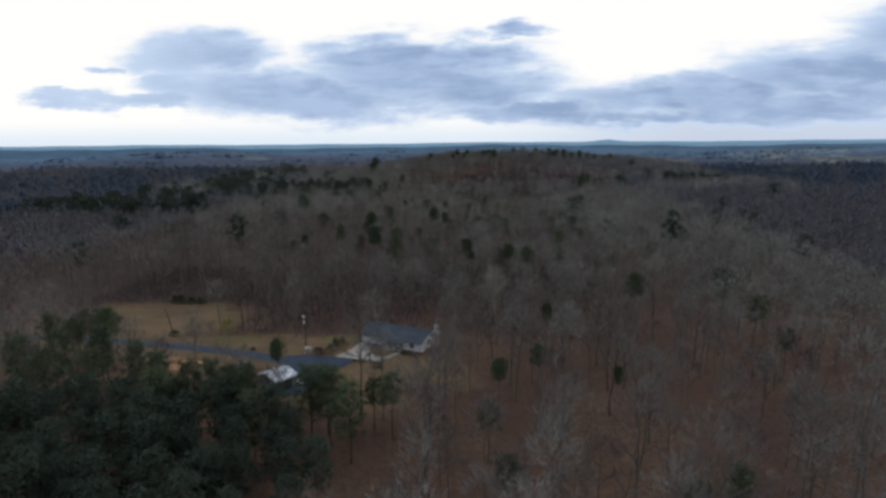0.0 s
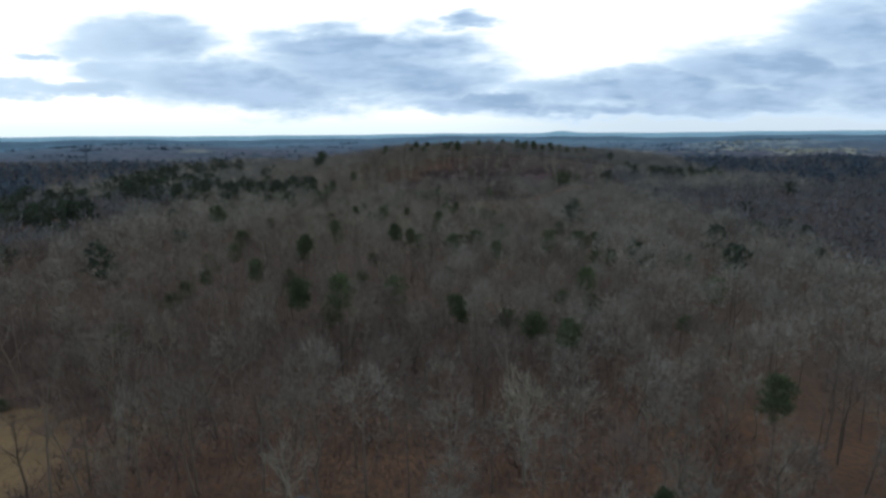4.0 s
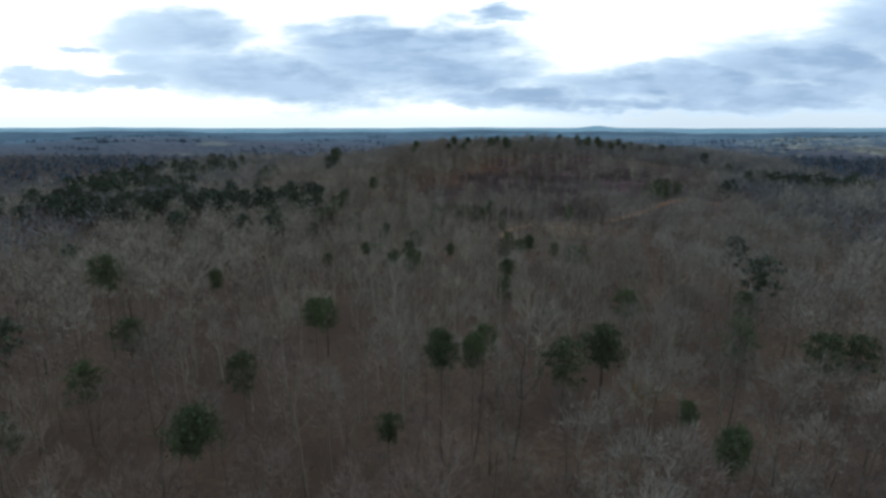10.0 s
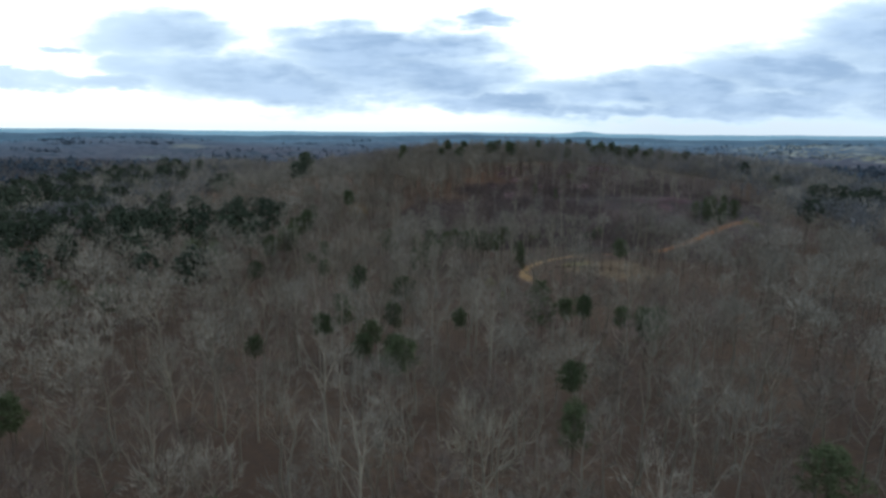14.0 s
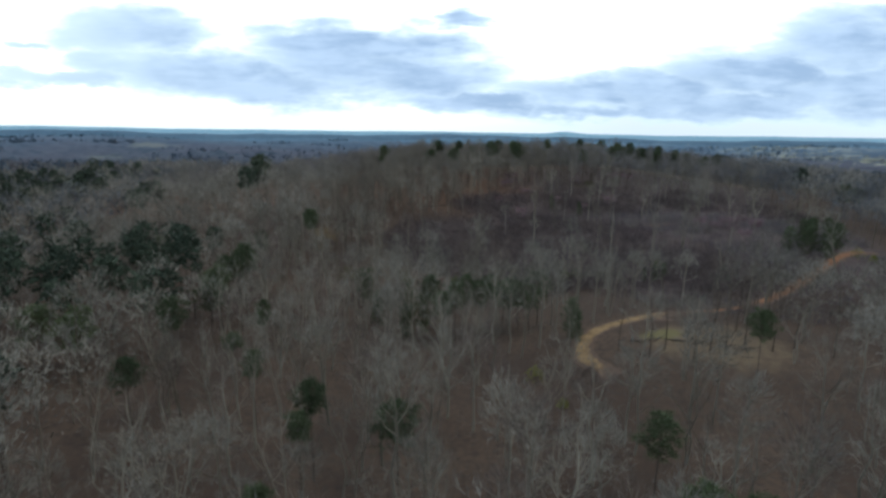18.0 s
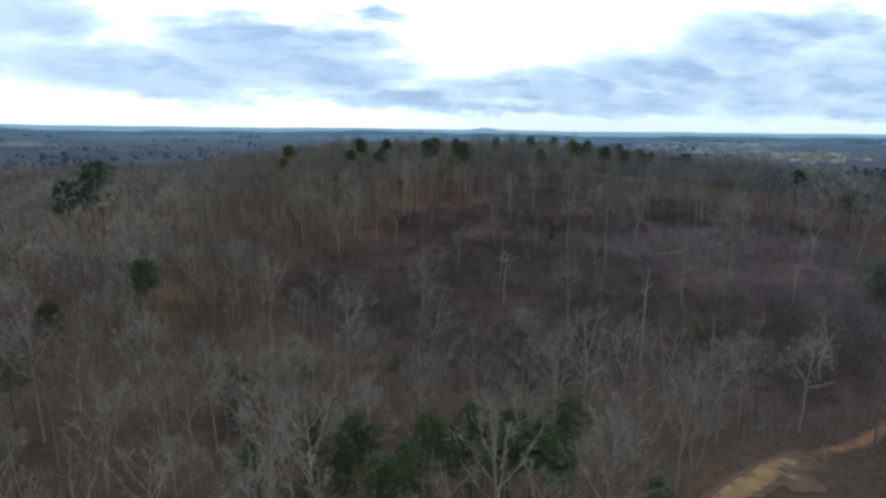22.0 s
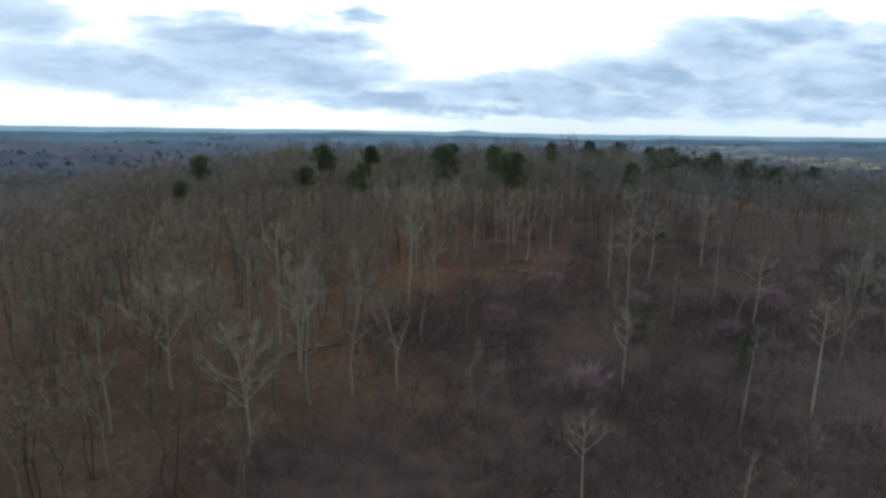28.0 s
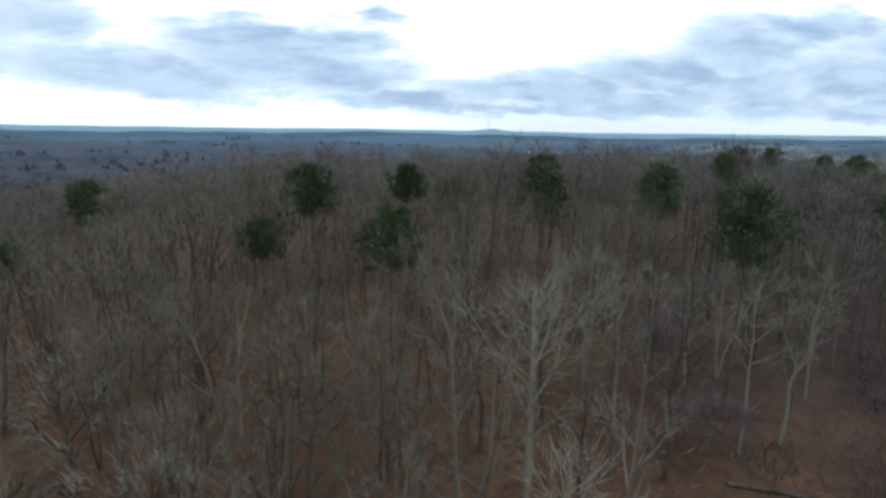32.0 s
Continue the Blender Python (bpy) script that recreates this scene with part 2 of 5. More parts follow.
FIELDS = [(950, 1480, 260, 70), (1050, 1230, 230, 50), (650, 985, 120, 28), (820, 1760, 260, 60)]
SCRUB = [(54, 362, 52, 72), (30, 320, 34, 26), (85, 308, 55, 36), (75, 405, 42, 40), (125, 385, 55, 55), (-2, 352, 30, 34), (40, 402, 42, 22)]
LAWN = [(-84, -50, 42, 24), (-50, -76, 30, 11), (-22, -84, 22, 14), (2, -90, 20, 10), (-6, -102, 14, 7), (-43, -94, 18, 9), (-30, -70, 6, 4)]
DRY = [(42, 245, 8, 5.0), (53, 240, 18, 10), (84, 357, 14, 4.5)]
CLAY = [(-46.5, -88.2, 5.5, 3.4), (-52, -90, 3, 2), (-53, -84, 4, 1.0), (85, 354, 7, 2.4)]
GREEN = [(39.5, 246, 5, 2.6), (-45, -70, 8, 3), (-12, -72, 8, 4), (75, 441, 8, 2.5)]
SOIL = material("leaf_litter_and_winter_grass", ground_colour, 0.95, 0, 0.6, 1.2)
ASPHALT = material("blue_grey_asphalt", speckled((0.030, 0.042, 0.062), (0.054, 0.072, 0.100), 1.5, 0.15), 0.75, 0, 0.2, 20)
CONCRETE = material("pale_concrete", speckled((0.30, 0.265, 0.22), (0.44, 0.39, 0.33), 1.2, 0.2), 0.85, 0, 0.2, 10)


def worn(dark, light):
    """Bare clay along the middle of a track that gives way to leaf litter at its ragged edges."""
    def build(n, where):
        a = n.span(n.noise(where, 0.5, 4.0), 0.3, 0.7)
        bare = n.mix(a, (*dark,), (*light,))
        edge = n.add("ShaderNodeAttribute")
        edge.attribute_name = "wear"
        ragged = n.math("ADD", edge.outputs["Fac"], n.math("MULTIPLY", n.math("SUBTRACT", n.noise(where, 0.5, 5.0, 0.65), 0.5), 1.7))
        litter = n.mix(n.span(n.noise(where, 0.9, 5.0), 0.35, 0.72), (0.135, 0.088, 0.062), (0.082, 0.056, 0.044))
        return n.mix(n.span(ragged, 0.15, 0.75), litter, bare)
    return build


TRACK = material("sandy_clay_track", worn((0.200, 0.124, 0.060), (0.300, 0.195, 0.099)), 0.95, 0, 0.5, 2)
RED_TRACK = material("red_clay_track", worn((0.172, 0.078, 0.040), (0.280, 0.136, 0.072)), 0.95, 0, 0.5, 2)
SHINGLE = material("blue_grey_shingles", speckled((0.045, 0.055, 0.068), (0.085, 0.098, 0.115), 3.0, 0.3), 0.85, 0, 0.5, 8)
SIDING = material("white_vinyl_siding", speckled((0.74, 0.74, 0.73), (0.83, 0.83, 0.81), 2.0, 0.3), 0.6)
TRIM = material("white_trim_paint", speckled((0.76, 0.76, 0.75), (0.84, 0.84, 0.83), 3.0, 0.5), 0.5)
BRICK = material("grey_brown_foundation", speckled((0.16, 0.11, 0.09), (0.26, 0.19, 0.15), 5.0, 0.5), 0.9, 0, 0.4, 12)
DARK = material("dark_door_paint", speckled((0.03, 0.03, 0.035), (0.06, 0.06, 0.065), 3.0, 0.5), 0.5)
METAL_ROOF = material("weathered_white_metal_roof", speckled((0.10, 0.12, 0.14), (0.97, 0.98, 0.99), 1.4, 0.40, 0.40), 0.45, 0.0, 0.2, 3)
# outbuilding walls: their shade is put into this dark grey base colour
SHADE_GREY = material("shade_grey_wall", speckled((0.10, 0.105, 0.11), (0.19, 0.19, 0.19), 2.0, 0.3), 0.9, 0, 0.3, 6)
CREOSOTE = material("dark_pole_wood", speckled((0.05, 0.038, 0.03), (0.11, 0.085, 0.065), 4.0, 0.5), 0.9, 0, 0.5, 10)
STEEL = material("grey_painted_steel", speckled((0.45, 0.46, 0.47), (0.62, 0.63, 0.64), 3.0, 0.5), 0.5, 0.3)
LOG = material("weathered_log", speckled((0.07, 0.054, 0.044), (0.17, 0.14, 0.115), 2.0, 0.5), 0.95, 0, 0.6, 6)
GLASS = bpy.data.materials.new("window_glass")
GLASS.use_nodes = True
gs = GLASS.node_tree.nodes["Principled BSDF"]
gs.inputs["Base Color"].default_value, gs.inputs["Roughness"].default_value = (0.02, 0.025, 0.03, 1), 0.06


def far_colour(n, where):
    x, y, _ = n.split(where)
    a = n.span(n.noise(where, 0.0035, 4.0), 0.40, 0.62)
    c = n.mix(a, (0.078, 0.072, 0.086), (0.042, 0.056, 0.072))
    c = n.mix(n.span(n.noise(where, 0.05, 4.0), 0.35, 0.7, 0.0, 0.7), c, (0.076, 0.074, 0.088))
    c = n.mix(n.span(n.noise(where, 0.010, 4.0, 0.6), 0.52, 0.61, 0.0, 0.95), c, (0.028, 0.044, 0.054))
    meadow = n.most([n.oval(x, y, *o) for o in (*FIELDS, (1400, 2000, 420, 160), (700, 2500, 500, 130), (-900, 2900, 500, 110))])
    field = n.math("MAXIMUM", n.span(n.math("ADD", meadow, n.math("MULTIPLY", n.math("SUBTRACT", n.noise(where, 0.008, 4.0), 0.5), 1.6)), 0.05, 0.3), n.span(n.noise(where, 0.0025, 2.0), 0.63, 0.68))
    c = n.mix(n.math("MULTIPLY", field, 0.8), c, (0.25, 0.24, 0.17))
    leafing = n.most([n.oval(x, y, *o) for o in LEAFING])
    c = n.mix(n.math("MULTIPLY", n.span(leafing, 0.0, 0.45), n.span(n.noise(where, 0.022, 4.0, 0.6), 0.46, 0.60)), c, (0.58, 0.55, 0.38))
    # distance haze is painted into the canopy colour, bluer the farther off
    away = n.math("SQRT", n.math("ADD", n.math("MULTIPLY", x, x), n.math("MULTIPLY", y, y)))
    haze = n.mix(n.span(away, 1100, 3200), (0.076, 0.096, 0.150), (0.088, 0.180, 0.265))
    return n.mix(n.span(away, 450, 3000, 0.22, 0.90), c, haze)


LEAFING = [(830, 1120, 130, 170), (1000, 1480, 230, 320), (1130, 1900, 260, 260)]
FAR_CANOPY = material("hazed_woods_and_fields", far_colour, 0.95)
# skyline ridge: aerial haze put into its pale blue base colour
HAZE = material("painted_blue_haze", speckled((0.098, 0.180, 0.240), (0.130, 0.220, 0.285), 0.02, 0.002), 1.0)
# lower hills: woods coloured blue in place of the air's haze
HILLS = material("haze_blue_distant_woods", speckled((0.055, 0.105, 0.160), (0.092, 0.158, 0.222), 0.012, 0.002), 1.0)
# added faint blue glow that stands in for haze on the ridge
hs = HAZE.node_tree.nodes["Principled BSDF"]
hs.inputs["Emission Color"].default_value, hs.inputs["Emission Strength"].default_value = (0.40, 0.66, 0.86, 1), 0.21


# ---- mesh helpers ----
def from_arrays(name, verts, tris, mats, slots=None):
    me = bpy.data.meshes.new(name)
    v, t = np.asarray(verts, np.float32), np.asarray(tris, np.int32)
    me.vertices.add(len(v))
    me.vertices.foreach_set("co", v.ravel())
    me.loops.add(t.size)
    me.loops.foreach_set("vertex_index", t.ravel())
    me.polygons.add(len(t))
    me.polygons.foreach_set("loop_start", np.arange(0, t.size, t.shape[1], dtype=np.int32))
    me.polygons.foreach_set("loop_total", np.full(len(t), t.shape[1], np.int32))
    for m in mats:
        me.materials.append(m)
    if slots is not None:
        me.polygons.foreach_set("material_index", np.asarray(slots, np.int32))
    me.update(calc_edges=True)
    return me


def part(name, bm, mat, parent=None, label=""):
    me = bpy.data.meshes.new(name)
    bm.to_mesh(me)
    bm.free()
    me.materials.append(mat)
    ob = new(name, me)
    ob.parent = parent
    return tagged(ob, label) if label else ob


def thing(name, m, label, category, group="", kind=""):
    ob = new(name)
    ob.matrix_world = m
    return tagged(ob, label, category, group, kind)


def box(x0, y0, z0, x1, y1, z1, bevel=0.0, bm=None):
    bm = bm or bmesh.new()
    r = bmesh.ops.create_cube(bm, size=1.0, matrix=Matrix.Translation(((x0 + x1) / 2, (y0 + y1) / 2, (z0 + z1) / 2)) @ Matrix.Diagonal((x1 - x0, y1 - y0, z1 - z0, 1)))
    if bevel:
        edges = {e for v in r["verts"] for e in v.link_edges}
        bmesh.ops.bevel(bm, geom=list(edges), offset=bevel, segments=1, affect="EDGES")
    return bm


def prism(outline, y0, y1, axis="y", bm=None):
    """A polygon in the x-z plane (axis y) or y-z plane (axis x), drawn out from y0 to y1."""
    bm = bm or bmesh.new()
    at = (lambda a, b, d: (a, d, b)) if axis == "y" else (lambda a, b, d: (d, a, b))
    lo = [bm.verts.new(at(a, b, y0)) for a, b in outline]
    hi = [bm.verts.new(at(a, b, y1)) for a, b in outline]
    bm.faces.new(lo)
    bm.faces.new(hi[::-1])
    for i in range(len(outline)):
        j = (i + 1) % len(outline)
        bm.faces.new((lo[j], lo[i], hi[i], hi[j]))
    bmesh.ops.recalc_face_normals(bm, faces=bm.faces)
    return bm


# ---- the lie of the land ----
def sm(a, b, x):
    s = np.clip((x - a) / (b - a), 0, 1)
    return s * s * (3 - 2 * s)


def bump(x, y, cx, cy, rx, ry):
    return np.exp(-((x - cx) / rx) ** 2 - ((y - cy) / ry) ** 2)


def ground_z(x, y):
    x, y = np.asarray(x, float), np.asarray(y, float)
    r = np.hypot(x, y - 100)
    z = 46.0 + 1.2 * np.sin(x / 61 + 1.3) * np.cos(y / 73) + 0.8 * np.sin(x / 29 - y / 37)
    left = 0.20 + 0.80 * sm(-175, 10, x)
    right = 0.15 + 0.85 * (1 - sm(100, 340, x))
    z = z + 26.4 * sm(308, 500, y) * (1 - sm(530, 780, y)) * left * right
    z = z + 2.8 * bump(x, y, -8, -78, 90, 55) + 7.0 * bump(x, y, 46, 249, 42, 32) + 10.5 * bump(x, y, 90, 340, 60, 48) + 7.0 * bump(x, y, 122, 304, 50, 38) + 8.0 * bump(x, y, -95, 392, 55, 48)
    far = sm(700, 2200, r)
    z = z + far * (-10 + 11 * np.sin(x / 420 + 0.6) * np.sin(y / 510 + 1.1) + 7 * np.sin(x / 190 + y / 260)) - 12 * sm(560, 900, y) * (1 - far)
    return z


def drape(x, y, up=0.0):
    return Vector((x, y, float(ground_z(x, y)) + up))


def steps(lo, hi, fine, far):
    mid = np.arange(lo, hi + fine, fine)
    grow, at = [], 0.0
    s = fine
    while at < far:
        s *= 1.16
        at += s
        grow.append(at)
    grow = np.array(grow)
    return np.concatenate([lo - grow[::-1], mid, mid[-1] + grow])


gx, gy = steps(-170, 210, 4.0, 5600), steps(-230, 520, 4.0, 5200)
GX, GY = np.meshgrid(gx, gy)
gv = np.stack([GX.ravel(), GY.ravel(), ground_z(GX, GY).ravel()], 1)
q = (np.arange(len(gy) - 1)[:, None] * len(gx) + np.arange(len(gx) - 1)).ravel()
ground = new("ground", from_arrays("ground", gv, np.stack([q, q + 1, q + 1 + len(gx), q + len(gx)], 1), [SOIL]))
tagged(ground, "rolling ground of red-brown leaf litter, winter grass and clay", "ground", kind="structure")
ground.data.polygons.foreach_set("use_smooth", np.ones(len(q), bool))


# ---- trees ----
def tube(pts, radii, sides):
    pts, radii = np.asarray(pts, float), np.asarray(radii, float)
    ang = np.arange(sides) * 2 * np.pi / sides
    way = np.gradient(pts, axis=0)
    way /= np.linalg.norm(way, axis=1)[:, None] + 1e-9
    side = np.cross(way, np.where(np.abs(way[:, 2:3]) > 0.9, [[1.0, 0, 0]], [[0, 0, 1.0]]))
    side /= np.linalg.norm(side, axis=1)[:, None]
    other = np.cross(way, side)
    v = pts[:, None] + radii[:, None, None] * (np.cos(ang)[None, :, None] * side[:, None] + np.sin(ang)[None, :, None] * other[:, None])
    f = []
    for i in range(len(pts) - 1):
        for j in range(sides):
            a, b = i * sides + j, i * sides + (j + 1) % sides
            f += [(a, b, b + sides), (a, b + sides, a + sides)]
    return v.reshape(-1, 3), np.array(f)


def merged(pieces):
    vs, fs, at = [], [], 0
    for v, f in pieces:
        vs.append(v)
        fs.append(f + at)
        at += len(v)
    return np.concatenate(vs), np.concatenate(fs)


def slivers(rng, base, way, length, width):
    """One thin triangle for each twig."""
    across = np.cross(way, rng.normal(size=way.shape))
    across /= np.linalg.norm(across, axis=1)[:, None] + 1e-9
    v = np.stack([base - across * width[:, None] / 2, base + across * width[:, None] / 2, base + way * length[:, None]], 1)
    return v.reshape(-1, 3), np.arange(len(base) * 3).reshape(-1, 3)


def bare_tree(rng, h, spread, limbs, subs, twigs, width, sides=5, low=0.42, girth=0.0085, stems=1, fill=0.0, bend=0.10, fork=1.0, long=1.0):
    """Trunk with limbs, and a crown of bare twigs."""
    wood, tips = [], []
    for stem in range(stems):
        lean = rng.normal(0, 0.03 * bend / 0.10 if stems == 1 else 0.12, 2)
        k = np.linspace(0, 1, 2 if sides < 3 else 3 if sides < 4 else 5)
        trunk = np.stack([lean[0] * h * k ** 1.4 + rng.normal(0, bend, len(k)) * (k > 0), lean[1] * h * k ** 1.4 + rng.normal(0, bend, len(k)) * (k > 0), h * 0.86 * k - 0.6 * (k == 0)], 1)
        r0 = girth * h * (1 if stems == 1 else 0.7)
        wood.append(tube(trunk, r0 * (1.02 - 0.88 * k) + 0.015, max(sides, 3)))
        for i in range(limbs):
            u = low + (0.98 - low) * (i + rng.random()) / limbs
            start = np.array([np.interp(u, k, trunk[:, c]) for c in range(3)])
            az = i * 2.4 + rng.random() * 1.2
            reach = spread * (1.15 - 0.75 * abs(u - 0.55) / 0.45) * rng.uniform(0.7, 1.15)
            rise = reach * rng.uniform(0.65, 1.5) * fork
            s = np.linspace(0, 1, 2 if sides < 4 else 3)
            turn = rng.normal(0, 0.18)
            limb = start + np.stack([np.cos(az + turn * s) * reach * s, np.sin(az + turn * s) * reach * s, rise * s ** 1.35], 1)
            r1 = max(r0 * (1.0 - 0.80 * u) * 0.74, 0.035)
            wood.append(tube(limb, r1 * (1 - 0.85 * s) + 0.012, 3))
            tips.append(limb)
            for _ in range(subs):
                t = rng.uniform(0.3, 0.95)
                p = start + (limb[-1] - start) * t
                p[2] = np.interp(t, s, limb[:, 2])
                d = np.array([np.cos(az), np.sin(az), 0.7]) + rng.normal(0, 0.7, 3)
                d /= np.linalg.norm(d)
                e = p + d * rng.uniform(0.9, 2.2)
                wood.append(tube([p, e], [r1 * 0.4 + 0.01, 0.01], 3))
                tips.append(np.stack([p, (p + e) / 2, e]))
        tips.append(trunk[-2:])
    ends = np.concatenate([np.stack([np.array([np.interp(t, np.linspace(0, 1, len(p)), p[:, c]) for c in range(3)]) for t in np.linspace(0.35, 1, 4)]) for p in tips])
    base = ends[rng.integers(0, len(ends), twigs)] + rng.normal(0, 0.25, (twigs, 3))
    centre = ends.mean(0)
    if fill:
        ball = rng.normal(size=(twigs, 3))
        ball = ball / np.linalg.norm(ball, axis=1)[:, None] * rng.uniform(0.35, 1.0, twigs)[:, None] ** 0.5
        ball[:, 2] = np.where(rng.random(twigs) < 0.7, np.abs(ball[:, 2]), ball[:, 2])
        lumps = 1 + 0.22 * np.sin(3 * np.arctan2(ball[:, 1], ball[:, 0]) + h) + 0.15 * np.sin(5 * ball[:, 2] + h)
        shell = centre - [0, 0, 0.04 * h] + ball * [spread * 1.05, spread * 1.05, h * 0.27] * lumps[:, None]
        base = np.where((rng.random(twigs) < fill)[:, None], shell, base)
    way = (base - centre) * [1, 1, 0.5]
    way = way / (np.linalg.norm(way, axis=1)[:, None] + 1e-6) + rng.normal(0, 0.5, (twigs, 3)) + [0, 0, 0.95]
    way /= np.linalg.norm(way, axis=1)[:, None]
    twig = slivers(rng, base, way, rng.uniform(0.7, 1.9, twigs) * (1 + 2.0 * width) * long, width * rng.uniform(0.6, 1.3, twigs))
    return merged(wood), twig


def pine_tree(rng, h, spread, clumps, needles, size, sides=5, low=0.45):
    """A straight trunk with limbs that carry a rounded crown of dense, ragged needle clumps."""
    k = np.linspace(0, 1, 3 if sides < 5 else 5)
    trunk = np.stack([rng.normal(0, 0.12, len(k)) * (k > 0), rng.normal(0, 0.12, len(k)) * (k > 0), h * 0.96 * k - 0.6 * (k == 0)], 1)
    wood, green = [tube(trunk, 0.011 * h * (1.03 - 0.93 * k), sides)], []
    skew = rng.uniform(0, 2 * np.pi)
    for i in range(clumps):
        v = ((i + rng.random()) / clumps) ** 0.85
        u = low + (0.98 - low) * v
        az = i * 2.4 + rng.random()
        shape = math.sqrt(max(0.0, 1 - abs((v - 0.42) / 0.60) ** 2.2)) * (0.72 + 0.20 * math.cos(2 * az + skew) + 0.14 * math.cos(3 * az + 5 * v + skew))
        reach = spread * shape * rng.uniform(0.15, 1.12) ** 0.7
        p = np.array([np.cos(az) * reach, np.sin(az) * reach, h * u + reach * rng.uniform(-0.10, 0.22)])
        if reach > 0.6 and sides >= 5:
            wood.append(tube([[0, 0, h * u - 0.12 * reach - 0.3], p], [0.05, 0.02], 3))
        big = rng.uniform(0.7, 1.2) * (0.30 + 0.19 * spread)
        at = p + rng.normal(0, 0.50, (needles, 3)) * big * [1, 1, 0.55]
        d = rng.normal(0, 1, (needles, 3)) + [np.cos(az) * 0.5, np.sin(az) * 0.5, 0.45]
        d /= np.linalg.norm(d, axis=1)[:, None]
        green.append(slivers(rng, at, d, size * rng.uniform(0.8, 1.7, needles), size * rng.uniform(0.28, 0.5, needles) * (1 if sides >= 5 else 1.7)))
    return merged(wood), merged(green)


def shrub(rng, h, twigs, width):
    base = rng.normal(0, 0.55, (twigs, 3)) * [h, h, 0] + np.stack([np.zeros(twigs), np.zeros(twigs), rng.uniform(-0.1, 0.6, twigs) * h], 1)
    way = rng.normal(0, 0.5, (twigs, 3)) + [0, 0, 1.0]
    way /= np.linalg.norm(way, axis=1)[:, None]
    return slivers(rng, base, way, rng.uniform(0.4, 0.75, twigs) * h, width * rng.uniform(0.6, 1.4, twigs))


def planted(rng, templates, xy, scale=(0.8, 1.2), sink=0.25):
    """Many trees as one set of arrays, each with its own tone; each template is a list of (verts, tris, slot)."""
    out_v, out_f, out_s, out_t, at = [], [], [], [], 0
    tone = 1.0 + np.random.default_rng(len(xy)).beta(1.6, 1.9, len(xy))
    which = rng.integers(0, len(templates), len(xy))
    turn, size = rng.uniform(0, 2 * np.pi, len(xy)), rng.uniform(*scale, len(xy))
    zs = ground_z(xy[:, 0], xy[:, 1]) - sink
    for k, pieces in enumerate(templates):
        mine = np.flatnonzero(which == k)
        if not len(mine):
            continue
        c, s = np.cos(turn[mine])[:, None], np.sin(turn[mine])[:, None]
        for v, f, slot in pieces:
            g = size[mine][:, None]
            p = np.stack([(v[:, 0] * c - v[:, 1] * s) * g + xy[mine, 0:1], (v[:, 0] * s + v[:, 1] * c) * g + xy[mine, 1:2], v[:, 2] * g * 1.0 + zs[mine][:, None]], -1)
            out_v.append(p.reshape(-1, 3))
            out_f.append((f[None] + (np.arange(len(mine)) * len(v))[:, None, None] + at).reshape(-1, 3))
            out_s.append(np.full(len(mine) * len(f), slot))
            out_t.append(np.repeat(tone[mine], len(v)))
            at += len(mine) * len(v)
    return np.concatenate(out_v), np.concatenate(out_f), np.concatenate(out_s), np.concatenate(out_t)


def stuff(name, arrays, mats, label, category):
    ob = new(name, from_arrays(name, arrays[0], arrays[1], mats, arrays[2]))
    ob.data.attributes.new("tone", "FLOAT", "POINT").data.foreach_set("value", arrays[3].astype(np.float32))
    return tagged(ob, label, category, kind="stuff")


def grid_spots(rng, x0, x1, y0, y1, gap):
    X, Y = np.meshgrid(np.arange(x0, x1, gap), np.arange(y0, y1, gap))
    xy = np.stack([X.ravel(), Y.ravel()], 1)
    return xy + rng.uniform(-0.48, 0.48, xy.shape) * gap


def in_oval(xy, cx, cy, rx, ry):
    return ((xy[:, 0] - cx) / rx) ** 2 + ((xy[:, 1] - cy) / ry) ** 2 < 1


def beside(xy, line, width):
    """Whether a spot lies within width of a polyline."""
    near = np.zeros(len(xy), bool)
    for (ax, ay), (bx, by) in zip(line, line[1:]):
        d = np.array([bx - ax, by - ay])
        t = np.clip(((xy - [ax, ay]) @ d) / (d @ d), 0, 1)
        near |= np.hypot(*(xy - [ax, ay] - t[:, None] * d).T) < width
    return near


ROAD = [(-115, -62), (-88, -65), (-61.4, -73.4), (-40, -80.6), (-25, -86), (-17, -88.5)]
LOOP = [(24.5, 230.5), (23, 233.5), (20.8, 237), (20.2, 240.5), (22.5, 247.5), (27, 252.5), (34.5, 256), (43, 259.5), (51, 261)]
LINK = [(50, 260.9), (59, 263), (67, 266.5), (75, 271)]
SPUR = [(74, 270.4), (90, 280.5), (105, 290.5), (119, 301), (140, 317), (165, 338)]


def is_open(xy):
    """Lawns, roads, tracks and the house plots, where no trees stand."""
    o = in_oval(xy, -2, -76, 14, 9) | in_oval(xy, -10, -88, 17, 9) | in_oval(xy, -21, -99, 8, 8) | in_oval(xy, 42, 245, 22, 13)
    for cx, cy, rx, ry in LAWN[:6]:
        o |= in_oval(xy, cx, cy, rx * 0.93, ry * 0.93)
    for cx, cy, rx, ry in FIELDS:
        o |= in_oval(xy, cx, cy, rx * 0.9, ry * 0.9)
    return o | beside(xy, ROAD, 5) | beside(xy, LOOP, 3) | beside(xy, LINK, 1.6) | beside(xy, SPUR, 4)


def is_brush(xy):
    """The cut-over slope, where brush grows instead of tall trees."""
    o = np.zeros(len(xy), bool)
    for oval in SCRUB:
        o |= in_oval(xy, *oval)
    return o


def track_gap(xy):
    """How far a spot lies from the flight line."""
    y = np.clip(xy[:, 1], -175, 455)
    return np.hypot(xy[:, 0] - 2, xy[:, 1] - y)


